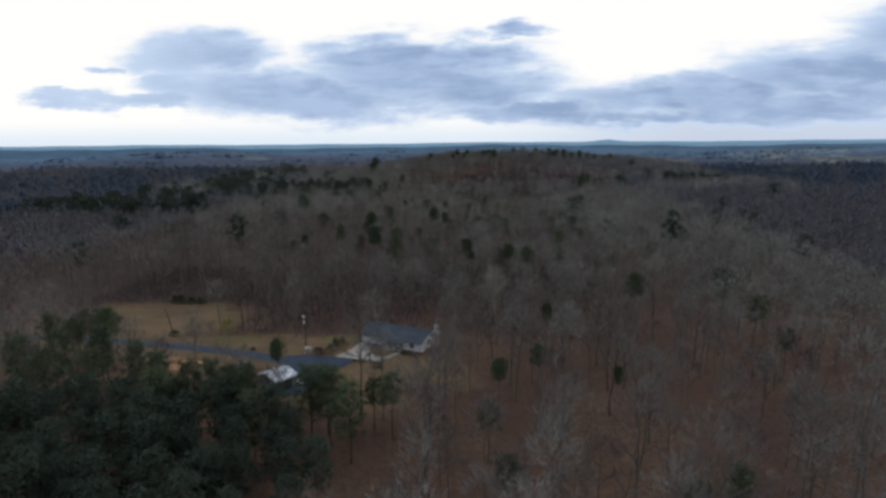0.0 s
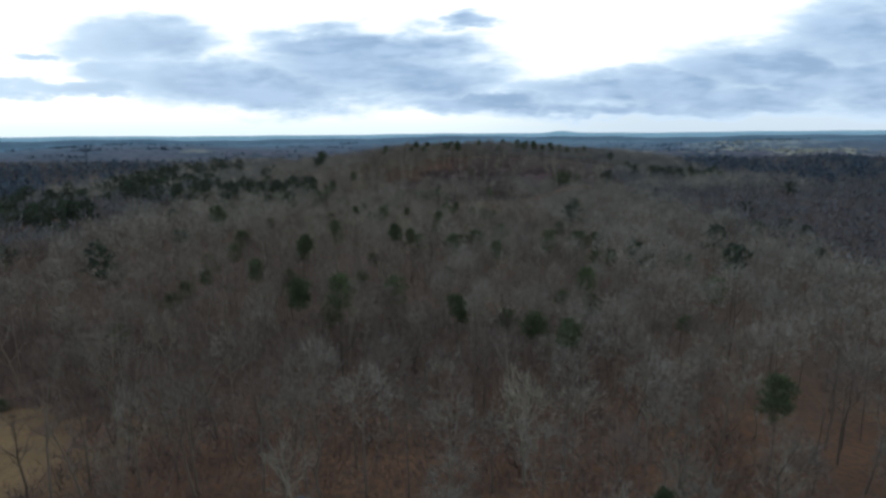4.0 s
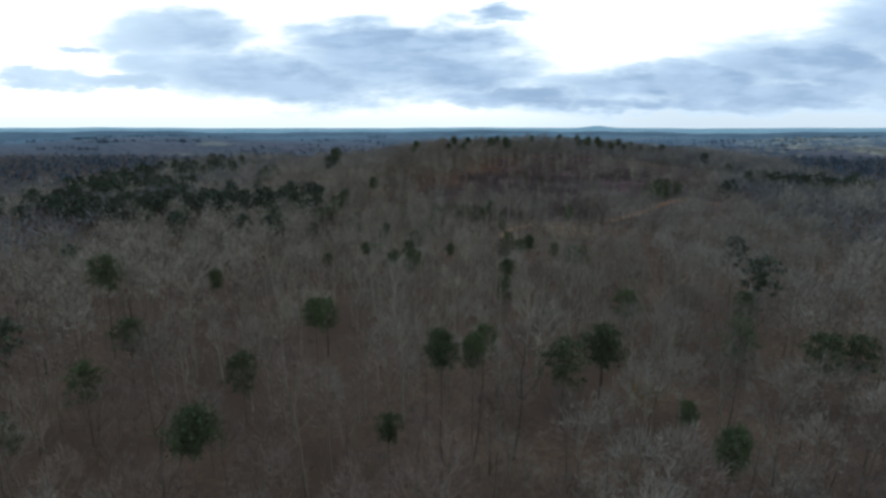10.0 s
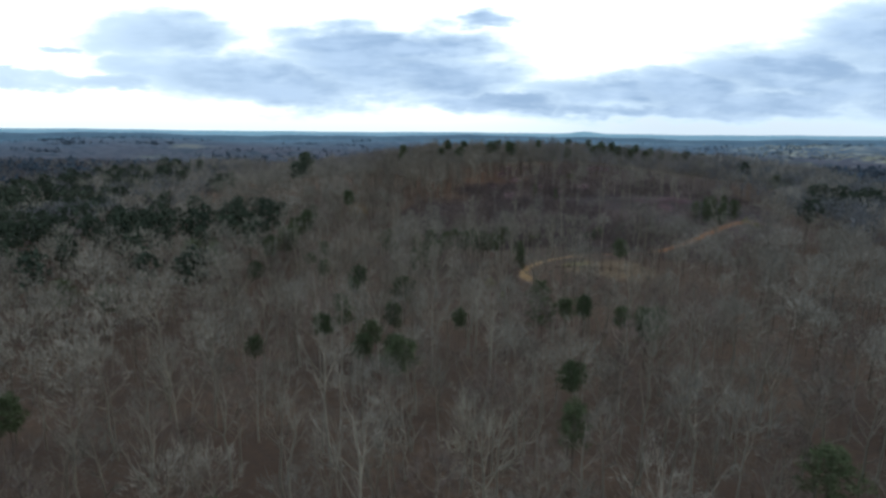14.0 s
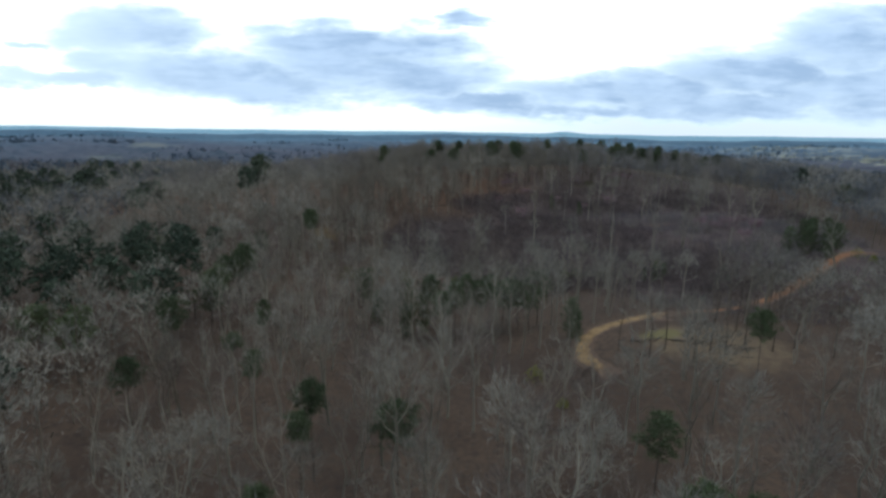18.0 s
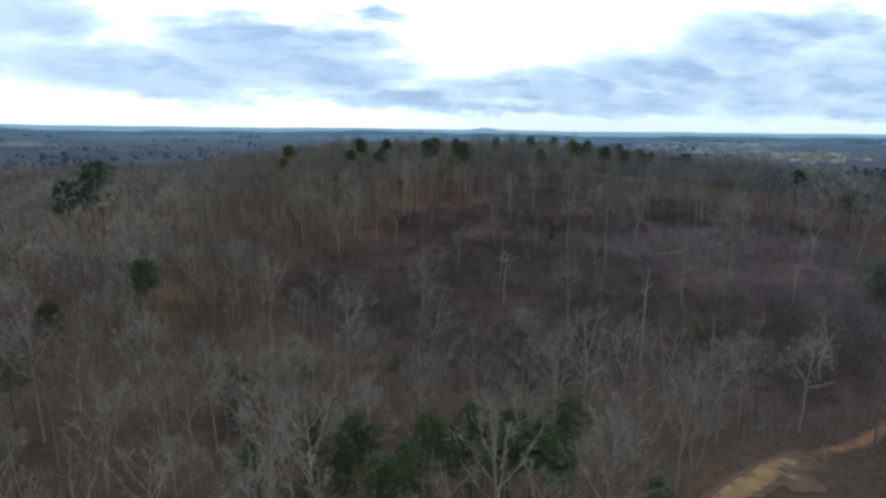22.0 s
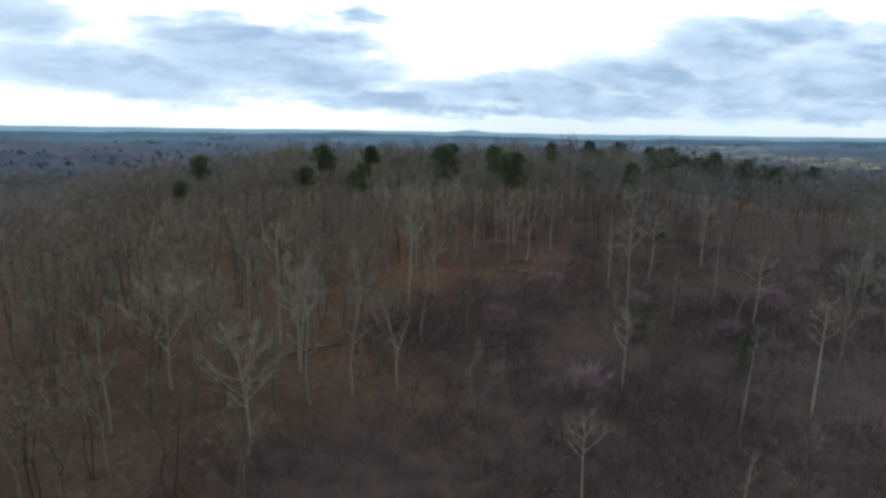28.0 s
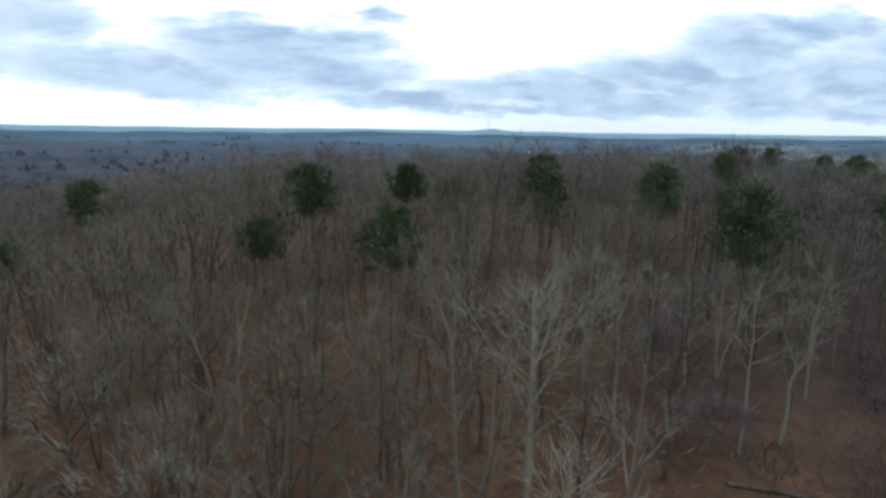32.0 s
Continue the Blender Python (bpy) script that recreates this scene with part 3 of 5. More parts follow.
def patchy(xy):
    x, y = xy.T
    n = np.sin(x / 47 + 1.7 * np.sin(y / 63)) + np.sin(y / 39 + 1.3 * np.sin(x / 71 + 2)) + 0.6 * np.sin(x / 19 - y / 23)
    return n / 2.6


rng = np.random.default_rng(7)
# single pines: place, height and width of the crown
SOUTH_PINES = [
    (1.8, 14.2, 15.2, 8.1), (51.4, 4.3, 18.6, 6.5), (30.1, -40.9, 20.6, 5), (35.4, -44.6, 20.6, 4.9), (50.3, -4.4, 14.1, 5), (17.3, -26.7, 19.9, 3.3), (-7.4, -17.3, 22.9, 6.8), (-12.4, -31.2, 25, 5), (-35.3, 14.8, 21.1, 5.4), (-56.3, 17.8, 14.5, 4.3), (65.9, -21.2, 14.5, 2.9), (-54.8, -18.4, 14.5, 4.9), (88.9, 13.4, 14.5, 7.5), (-10.3, 13.1, 14.5, 5), (-54.2, 6.1, 14.5, 6), (-11.6, -4, 14.5, 6.7), (43.8, -3.2, 14.5, 3.2), (28.5, -18.6, 14.5, 5.1), (18.6, -17.7, 14.5, 3.2), (93.5, -63.1, 14.5, 7.5), (37.5, -80.4, 14.5, 3.6), (33.1, -105.4, 14.5, 3.6), (25.5, -112.1, 14.5, 4), (46.4, -113.3, 14.5, 1.9),
]
VALLEY_PINES = [
    (-26.9, 36, 23.8, 4.7), (32.4, 39.7, 19.8, 4.9), (70.1, 61.7, 11.9, 6.3), (16.9, 34.3, 13.1, 5.8), (3.9, 69.1, 20.1, 5.1), (-1.2, 64.2, 22.7, 5.9), (-8, 52.6, 14.5, 4), (71.9, 50.2, 14.5, 5.3), (-30.8, 30, 14.5, 5.1), (-8.5, 26.2, 14.5, 4.7), (114.7, 53.6, 14.5, 6.5), (94, 40.3, 14.5, 4.5), (34.4, 56.7, 14.5, 3.6), (-88.5, 40.7, 14.5, 7), (83.9, 48, 14.5, 7.5), (95.7, 54.7, 14.5, 6.6), (-55.8, 30.8, 14.5, 4.9),
]
GLADE_PINES = [
    (60.2, 95, 14.6, 9.5), (68.8, 81.5, 16, 8.5), (76, 83, 15, 8.5), (20, 75.6, 17, 9.1), (28.7, 83.5, 17.2, 8.2), (-26.6, 85.3, 20.4, 5.8), (-78.2, 100.9, 24.6, 7.3), (-29.2, 103.5, 14.5, 7.5), (6.4, 90.1, 14.5, 6.3), (-36.4, 72.1, 14.5, 6.9), (30.3, 89, 14.5, 7.3),
]
NORTH_PINES = [
    (-63, 122.3, 16.1, 5), (45.9, 184.9, 11.4, 7.3), (41.5, 183.7, 11, 5.6), (-12.6, 141, 18.1, 6.1), (-28.6, 155.9, 17.1, 4.1), (-2.5, 168.8, 14.6, 3.6), (14.4, 135.8, 17.3, 4.9), (-20.9, 165.8, 12.8, 5.2), (24.3, 170.7, 17.6, 4.6), (-30.2, 180.6, 14.5, 3), (-17.1, 173.7, 14.5, 5.2), (22.2, 178.2, 14.5, 4.6), (33.3, 173.3, 14.5, 4.7), (38.9, 172.6, 14.5, 7.5), (-28.3, 174.6, 14.5, 5.1), (-40, 150.7, 14.5, 3.8), (-89.2, 186.2, 14.5, 7.5), (-102.1, 188.9, 14.5, 7.5), (13.3, 127.8, 14.5, 6), (-14.7, 152.4, 14.5, 5.5), (-20.5, 152.3, 14.5, 4.9), (17.1, 180.3, 14.5, 7.1), (43, 118.1, 14.5, 7.5),
]
CLEARING_PINES = [
    (-17, 202, 13.6, 7.1), (19.1, 197.3, 13.3, 6.4), (-29.4, 203.2, 16.4, 5.1), (47.3, 222.4, 16.7, 5.3), (-52.2, 315.3, 23.4, 6), (196, 404, 18, 9), (206, 408, 16, 9), (-49, 248, 14.5, 4.2), (-42.8, 219.7, 14.5, 4.6), (-29.8, 196.9, 14.5, 4.2), (-47.4, 241.7, 14.5, 3.2), (-49, 228.1, 14.5, 3.2),
]
WEST_PINES = [
    (-61.4, 274.6, 20.7, 7.1), (-90, 236, 15.5, 8.5), (-84, 240, 14.5, 7.5), (-93.3, 401, 25, 10), (-62.2, 215.8, 14.5, 5.9), (-69.2, 270.3, 14.5, 7.5), (-100, 297.6, 14.5, 7.5), (-100.2, 310.2, 14.5, 7.4), (-67.7, 287.7, 14.5, 7.5), (-82.3, 234.4, 14.5, 7.5), (-65.4, 260.3, 14.5, 7.5),
]
CREST_PINES = [
    (4.7, 457.9, 20.6, 4.6), (2, 446, 18.7, 7.5), (-6.8, 454.7, 21.8, 6.0), (23.6, 461.2, 19.8, 9.1), (35.5, 451.9, 21.4, 6.8), (35.5, 435.9, 23.2, 7.3), (59.6, 474.1, 19.6, 5.1), (-39.8, 475.5, 20, 6.8), (110.8, 497.3, 17.6, 8.6), (105.3, 492.5, 15.9, 9), (-11, 445, 18.7, 4.5), (-40, 454.3, 16.7, 3.8),
]
COPSE_PINES = [(x, y, 12.5 + (i * 7) % 4, 6.5) for i, (x, y) in enumerate(((-9, 261), (-3, 264), (3, 266), (8, 265), (12, 258), (-6, 258), (0, 260), (6, 261), (10, 262), (-12, 266), (15, 263)))]
HOUSE_PINES = [
    (-4, -119.5, 15.5, 8), (-8, -118, 14.5, 8), (0.5, -124, 15, 7), (-5.5, -116, 13, 7), (-14.6, -115, 17.6, 2.9), (6.4, -116.5, 13, 6), (91, -83, 12, 5), (-70, -84, 14, 6), (-64, -90, 15, 6), (-76, -82, 13, 5.5),
    (-60, -97, 14, 6), (-68, -95, 14, 5.5), (-73, -90, 13, 5), (-80, -88, 14, 6), (-32, -124, 16, 6.5), (-17, -124, 16.5, 6), (-14, -128, 15, 6), (-28, -121, 16, 6.5), (-24.5, -120, 16, 6), (-20, -122, 16, 6), (-18, -120.5, 15.5, 6), (-36, -117, 15.5, 6.5), (-58, -117, 16, 7), (-67, -111, 16, 7), (-44, -111, 15, 6.5), (-64, -105, 15.5, 7),
    (-50, -116, 15.5, 6.5), (-74, -105, 15.5, 7), (-11.5, -126, 15, 6), (-56, -104, 15, 6.5), (50, -142, 12, 5), (26, -137, 12, 5),
]
RIM_PINES = [(78, 459, 17, 7), (102, 476, 17, 8), (120, 480, 17.5, 8), (108, 480, 17, 7.5), (128, 476, 17, 8), (138, 474, 16.5, 7), (30, 480, 18.5, 9), (89, 510, 19, 7), (124, 512, 19, 7)] + [(98 + 9 * i, 519 - 2.6 * i + 5 * (i % 2), 16 + (i * 3) % 4, 6.5) for i in range(10)]
OWN_PINES = SOUTH_PINES + VALLEY_PINES + GLADE_PINES + NORTH_PINES + CLEARING_PINES + WEST_PINES + CREST_PINES + COPSE_PINES + HOUSE_PINES + RIM_PINES
PALE_TREES = [(8.3, 411.8, 1.0), (32.7, 429.8, 0.92), (48.1, 404.6, 0.9), (51.0, 417.4, 0.8), (27.1, 437.4, 0.85), (45.7, 436.7, 0.85), (10.5, 424.3, 0.95), (62, 420, 0.9), (20, 362, 0.8), (36, 383, 0.75), (58, 372, 0.8), (70, 398, 0.85), (28, 340, 0.8), (80, 428, 0.9), (-14, 402, 0.95), (16, 236, 0.8), (22, 272, 0.9), (66, 436, 0.85), (88, 440, 0.85)]
SNAGS = [(44, 297, 1.0), (30, 352, 0.7), (64, 356, 0.75), (47, 372, 0.7), (72, 412, 0.7)]
BROAD_TREES = [(-9, 221, 1.0), (8, 264, 1.0), (-10.5, 394, 1.0), (12, 428, 1.02), (-16, 380, 0.9), (22, 441, 0.9), (6, 338, 0.9), (-28, 392, 0.95), (38, 441, 0.85), (0, 118, 1.0), (-20, 170, 1.0), (26, -60, 1.0), (18, 96, 1.0)]


def crowded(xy, spots, room):
    near = np.zeros(len(xy), bool)
    for p in spots:
        near |= np.hypot(xy[:, 0] - p[0], xy[:, 1] - p[1]) < room
    return near


woods = grid_spots(rng, -1500, 1500, -190, 1750, 7.3)
gap = track_gap(woods)
bearing = np.abs(woods[:, 0]) < (woods[:, 1] + 260) * 1.12
keep = bearing & ~is_open(woods)
keep &= ~(is_brush(woods) & (rng.random(len(woods)) > np.where(woods[:, 1] < 380, 0.13, 0.25)))
keep &= ~(in_oval(woods, 45, 226, 36, 24) & (rng.random(len(woods)) < 0.45))
keep &= ~(in_oval(woods, -48, 379, 25, 27) & (rng.random(len(woods)) < 0.25))
keep &= ~(in_oval(woods, 98, 276, 40, 26) & (rng.random(len(woods)) < 0.66))
keep &= np.hypot(*(woods - [0, 300]).T) < 680
keep &= ~in_oval(woods, -34, -138, 46, 32)
keep &= ~crowded(woods, SNAGS, 9.0) & ~crowded(woods, OWN_PINES, 3.4) & ~crowded(woods, [(50.7, 225.5), (49, 218), (47, 212), (-48.6, 322.7), (8.7, 230), (8, 223), (-46, 314), (-43, 307)], 9) & ~crowded(woods, BROAD_TREES, 5.0) & ~crowded(woods, PALE_TREES, 3.5)
# bare trees keep off the near side of the pines that stand out
for x, y, tall, wide in GLADE_PINES + RIM_PINES:
    keep &= ~in_oval(woods, x - 0.10 * x, y - 6, 0.5 * wide + 1.5, 8.5)
woods, gap = woods[keep], gap[keep]
west = (woods[:, 0] < -62) & (woods[:, 0] > -460) & (woods[:, 1] > 192 - 0.12 * (woods[:, 0] + 62)) & (woods[:, 1] < 540)
share = 0.02 + 0.25 * np.clip(patchy(woods) - 0.4, 0, 1) + west * np.where(patchy(woods * 2.3) > -0.05, 0.50, 0.12) * np.where((woods[:, 1] < 310) | (woods[:, 0] < -170), 1.0, 0.08)
share = share + 0.8 * in_oval(woods, -235, 140, 85, 26) + 0.05 * in_oval(woods, 60, 480, 130, 40) + 0.85 * in_oval(woods, -38, -128, 36, 20)
share = share + 0.3 * (gap > 500) * (patchy(woods * 0.4) > 0.25) + 0.6 * in_oval(woods, 300, 352, 110, 22) * (patchy(woods * 2.1) > -0.4)
share = share + 0.5 * in_oval(woods, 430, 480, 170, 110) * (patchy(woods * 1.9) > -0.05)
share = np.where((gap < 60) & (woods[:, 1] > -100) & (woods[:, 1] < 470), 0.0, share)
is_pine = (rng.random(len(woods)) < share) & ~is_brush(woods) & ~((woods[:, 1] > 395) & (gap < 75) & (rng.random(len(woods)) < 0.75))
hard, hgap, pines, pgap = woods[~is_pine], gap[~is_pine], woods[is_pine], gap[is_pine]

near_kinds = [bare_tree(rng, rng.uniform(15, 22), rng.uniform(2.6, 4.6), 9, 2, 640, 0.092, 4, rng.uniform(0.36, 0.50), 0.0105, fill=0.60, long=0.72) for _ in range(12)]
mid_kinds = [bare_tree(rng, rng.uniform(16, 23), rng.uniform(2.7, 4.6), 3, 0, 250, 0.155, 3, 0.42, fill=0.75, long=0.75) for _ in range(9)]
far_kinds = [bare_tree(rng, rng.uniform(17, 22), 4.6, 0, 0, 31, 0.53, 2, 0.5, fill=1.0) for _ in range(9)]
both = lambda kinds: [[(a[0], a[1], 0), (b[0], b[1], 1)] for a, b in kinds]  # noqa: E731
mixed = lambda kinds: [[(a[0], a[1], 0), (b[0], b[1], 1 + i % 3)] for i, (a, b) in enumerate(kinds)]  # noqa: E731
SLENDER = material("dark_tan_bark", tree_tone((0.055, 0.043, 0.034), (0.20, 0.165, 0.125)), 0.95, 0, 0.5, 6)
TAN_TWIG = material("tan_twigs", tree_tone((0.112, 0.101, 0.097), (0.262, 0.240, 0.230)), 0.95)
OLIVE_TWIG = material("olive_tan_twigs", tree_tone((0.125, 0.111, 0.091), (0.300, 0.268, 0.222)), 0.95)
TAN_BARK = material("grey_tan_bark", tree_tone((0.12, 0.104, 0.080), (0.36, 0.32, 0.255)), 0.95, 0, 0.5, 6)
slope_kinds = [bare_tree(rng, rng.uniform(17, 23), rng.uniform(2.2, 4.2), 9 if i % 3 else 6, 3, 560, 0.050, 5, rng.uniform(0.28, 0.52), 0.0120, 1 if i % 3 else 2, 0.3, 0.32, 1.35, 0.62) for i in range(12)]

# countable trees: the slope that the flight ends over, and the wood beside the house
stand = (hgap < 52) & (((hard[:, 1] > 345) & (hard[:, 1] < 490) & (hard[:, 0] > -62) & (hard[:, 0] < 54)) | ((hard[:, 1] > -112) & (hard[:, 1] < -58) & (hard[:, 0] > 9) & (hard[:, 0] < 58)))
LABELS = ["leafless grey hardwood with a fine twiggy crown", "bare slender forest tree among brown leaf litter", "tall leafless oak with upright limbs"]
near_meshes = [(from_arrays("trunk", *a, [BARK]), from_arrays("crown", *b, [(TWIG, RED_TWIG)[i % 2]])) for i, (a, b) in enumerate(near_kinds)]
slope_meshes = [(from_arrays("trunk", *a, [(SLENDER, SLENDER, TAN_BARK, SLENDER, BARK)[i % 5]]), from_arrays("crown", *b, [(OLIVE_TWIG, OLIVE_TWIG, TWIG)[i % 3]])) for i, (a, b) in enumerate(slope_kinds)]
more = np.concatenate([grid_spots(rng, -60, 104, 395, 505, 6.9), grid_spots(rng, -74, -8, 330, 395, 8.5)])
more = more[~is_open(more) & ~is_brush(more) & ~crowded(more, BROAD_TREES, 4.0) & ~crowded(more, PALE_TREES, 3.0) & ~crowded(more, OWN_PINES, 3.8) & ~crowded(more, [(x - 0.06 * x, y - 6) for x, y, _, _ in RIM_PINES], 4.2)]
trees = np.concatenate([hard[stand], more])
trees = trees[np.argsort(track_gap(trees) + 6 * (trees[:, 1] > 470))]
stuff("leafless_woodland", planted(rng, mixed(slope_kinds), trees[280:], (0.74, 0.98)), [SLENDER, OLIVE_TWIG, OLIVE_TWIG, TWIG], "bare slender trees on the upper slope", "woodland")
for x, y in trees[:280]:
    meshes = slope_meshes if y > 0 else near_meshes
    k = int(rng.integers(0, len(meshes)))
    m = pose(x, y, float(ground_z(x, y)) - 0.2, 0, 0, rng.uniform(0, 360)) @ Matrix.Scale(rng.uniform(0.74, 0.98), 4)
    t = thing("bare_tree", m, LABELS[k % 3], "tree", "leafless trees of the wood")
    for name, me in zip(("trunk", "crown"), meshes[k]):
        new(name, me).parent = t
crest = ~stand & (hard[:, 1] > 425) & (hard[:, 1] < 640) & (np.abs(hard[:, 0]) < 190)
close = (hgap < np.where(hard[:, 1] < -10, 84, 64)) | (is_brush(hard) & (hgap < 140))
a_zone, b_zone, c_zone = close & ~stand & ~crest, ~close & (hgap < 140) & ~crest, ~close & (hgap >= 140) & ~crest
stuff("leafless_woodland", planted(rng, mixed(mid_kinds), hard[crest], (0.76, 0.98)), [SLENDER, TAN_TWIG, TAN_TWIG, TWIG], "leafless tan-grey woodland along the hill crest", "woodland")
south = a_zone & (hard[:, 1] < 70)
pale = south & (hard[:, 0] > 14)
stuff("leafless_woodland", planted(rng, mixed(near_kinds + slope_kinds[:3]), hard[pale], (0.68, 1.12)), [BARK, TWIG, PALE_TWIG, RED_TWIG], "grey-tan leafless woodland beside the house", "woodland")
south = south & ~pale
stuff("leafless_woodland", planted(rng, mixed(near_kinds[:9] + slope_kinds[:6]), hard[south], (0.68, 1.12)), [BARK, TWIG, RED_TWIG, RED_TWIG], "dense leafless purple-brown winter woodland beyond the house", "woodland")
stuff("leafless_woodland", planted(rng, mixed(near_kinds[:9] + slope_kinds), hard[a_zone & ~south & ~pale], (0.68, 1.12)), [TAN_BARK, TWIG, PALE_TWIG, RED_TWIG], "dense leafless grey-brown winter woodland on the valley floor", "woodland")
dusky = (hard[:, 0] < -20) & (hard[:, 1] < 90)
stuff("leafless_woodland", planted(rng, mixed(mid_kinds), hard[b_zone & ~dusky]), [BARK, TWIG, PALE_TWIG, PALE_TWIG], "leafless grey-brown woodland on either side", "woodland")
stuff("leafless_woodland", planted(rng, mixed(mid_kinds), hard[b_zone & dusky]), [BARK, TWIG, RED_TWIG, RED_TWIG], "leafless purple-brown woodland beyond the lawn", "woodland")
flank = c_zone & (hgap < 270) & (hard[:, 1] > 220)
c_zone = c_zone & ~flank
flank_kinds = [bare_tree(rng, rng.uniform(17, 22), rng.uniform(4.0, 5.4), 0, 0, 120, 0.25, 3, 0.45, fill=1.0) for _ in range(6)]
stuff("leafless_woodland", planted(rng, mixed(flank_kinds), hard[flank]), [BARK, HAZED_TWIG, PALE_TWIG, HAZED_TWIG], "leafless grey woodland on the flanks of the hill", "woodland")
stuff("distant_woodland", planted(rng, mixed(far_kinds), hard[c_zone]), [BARK, HAZED_TWIG, HAZED_TWIG, DUSK_TWIG], "distant bare hardwood forest in haze-cooled grey and brown", "woodland")

rim = grid_spots(rng, -420, 420, -330, 110, 11)
rim = rim[(np.abs(rim[:, 0]) >= (rim[:, 1] + 260) * 1.12) | (rim[:, 1] < -190)]
rim = rim[~in_oval(rim, 25, -205, 45, 60)]
stuff("leafless_woodland", planted(rng, mixed(far_kinds), rim), [BARK, TWIG, TWIG, RED_TWIG], "leafless grey-brown woodland behind the lane and house", "woodland")

DARK_NEEDLES = material("dark_pine_needles", tree_tone((0.026, 0.039, 0.027), (0.064, 0.083, 0.055)), 0.85)
PINE_LOWS = (0.34, 0.50, 0.56, 0.62, 0.68, 0.73, 0.78)
pine_near = [[pine_tree(rng, 20.0, 4.5, 62, 58, 0.46, 5, low) for low in PINE_LOWS] for _ in range(2)]
pine_mid = [pine_tree(rng, rng.uniform(17, 20), 3.9, 26, 14, 0.80, 3, 0.58) for _ in range(4)]
pine_far = [pine_tree(rng, 20, 3.6, 6, 5, 2.2, 3, 0.45) for _ in range(4)]
young = np.stack([rng.uniform(-88, 4, 300), rng.uniform(-166, -120, 300)], 1)
young = young[in_oval(young, -42, -142, 44, 22)][:130]
pine_young = [pine_tree(rng, rng.uniform(13, 15.5), 3.0, 50, 44, 0.40, 5, rng.uniform(0.30, 0.5)) for _ in range(4)]
young_meshes = [(from_arrays("trunk", *a, [PINE_BARK]), from_arrays("crown", *b, [DARK_NEEDLES])) for a, b in pine_young]
for i, (x, y) in enumerate(young):
    m = pose(x, y, float(ground_z(x, y)) - 0.2, 0, 0, rng.uniform(0, 360)) @ Matrix.Scale(rng.uniform(0.85, 1.12), 4)
    t = thing("young_pine", m, "slender dark green pine in a dense young stand", "pine tree", "young pines beside the lane")
    for name, me in zip(("trunk", "crown"), young_meshes[i % 4]):
        new(name, me).parent = t
pine_meshes = [[(from_arrays("trunk", *a, [PINE_BARK]), from_arrays("crown", *b, [NEEDLES])) for a, b in kind] for kind in pine_near]
own = list(OWN_PINES)
own += [(x, y, rng.uniform(10, 13), 5.0) if y < -95 else (x, y, rng.uniform(14, 18) if y < 430 else rng.uniform(11, 14.5), 6.5) for x, y in pines[pgap < 70]]
for i, (x, y, tall, wide) in enumerate((x, y, tall, max(wide, 0.24 * tall) if -100 < y < 440 else wide) for x, y, tall, wide in own):
    m = pose(x, y, float(ground_z(x, y)) - 0.2, 0, 0, rng.uniform(0, 360)) @ Matrix.Diagonal((wide / 8.6, wide / 8.6, tall / 20.0, 1))
    t = thing("pine_tree", m, "dark green pine with a bare trunk and ragged crown", "pine tree", "pines scattered through the wood")
    k = int(np.argmin(np.abs(np.array(PINE_LOWS) - (0.34 if y < -95 and x < 5 and wide >= 6 else 1 - 1.0 * wide / tall))))
    for name, me in zip(("trunk", "crown"), pine_meshes[i % 2][k]):
        new(name, me).parent = t
stuff("pine_woodland", planted(rng, both(pine_mid), pines[(pgap >= 70) & (pgap < 260) & ~((pines[:, 1] > 430) & (np.abs(pines[:, 0]) < 200))], (0.92, 1.25)), [PINE_BARK, DARK_NEEDLES], "dark green pines standing among bare trees", "woodland")
stuff("distant_pine_woodland", planted(rng, both(pine_far), pines[pgap >= 260], (0.75, 1.1)), [PINE_BARK, HAZED_PINE], "distant pine stands in haze-blued green", "woodland")

# brush on the cut-over slope and thin undergrowth elsewhere
bushy = grid_spots(rng, -60, 190, 250, 470, 2.2)
thick = is_brush(bushy) & ~is_open(bushy) & (rng.random(len(bushy)) < np.clip(np.where(bushy[:, 1] > 385, 0.60, 0.75) + 0.6 * patchy(bushy * 5), 0.1, 1))
brush_kinds = [[(*shrub(rng, rng.uniform(1.4, 3.0), 66, 0.062), i % 4)] for i in range(8)]
east = (bushy[:, 0] > 78 - 0.35 * (bushy[:, 1] - 330)) & (bushy[:, 1] < 385)
stuff("brush", planted(rng, brush_kinds, bushy[thick & ~east], (0.35, 1.7), 0.1), [BRUSH, BRUSH, RED_TWIG, BRUSH], "purple-brown leafless brush on the cut-over slope", "brush")
stuff("brush", planted(rng, brush_kinds, bushy[thick & east], (0.35, 1.6), 0.1), [HEATH, HEATH, DUSK_TWIG, TWIG], "pale pinkish-brown brush above the clay track", "brush")
verge = grid_spots(rng, 48, 112, 258, 302, 2.4)
verge = verge[~is_open(verge) & ~is_brush(verge) & ~in_oval(verge, 46, 247, 30, 15) & (rng.random(len(verge)) < 0.75)]
stuff("brush", planted(rng, brush_kinds, verge, (0.4, 1.5), 0.1), [DUSK_TWIG, TWIG, HEATH, TWIG], "grey-brown thicket beside the clay track", "brush")
under = grid_spots(rng, -110, 66, -170, 460, 4.6)
under = under[~is_open(under) & ~is_brush(under) & (rng.random(len(under)) < np.where(under[:, 1] < -20, 0.9, np.where(under[:, 1] > 340, 0.5, 0.45))) & (track_gap(under) < np.where(under[:, 1] < -10, 130, 64))]
sapling_kinds = [[(*shrub(rng, rng.uniform(2.0, 5.0), 34, 0.05), 0)] for _ in range(6)]
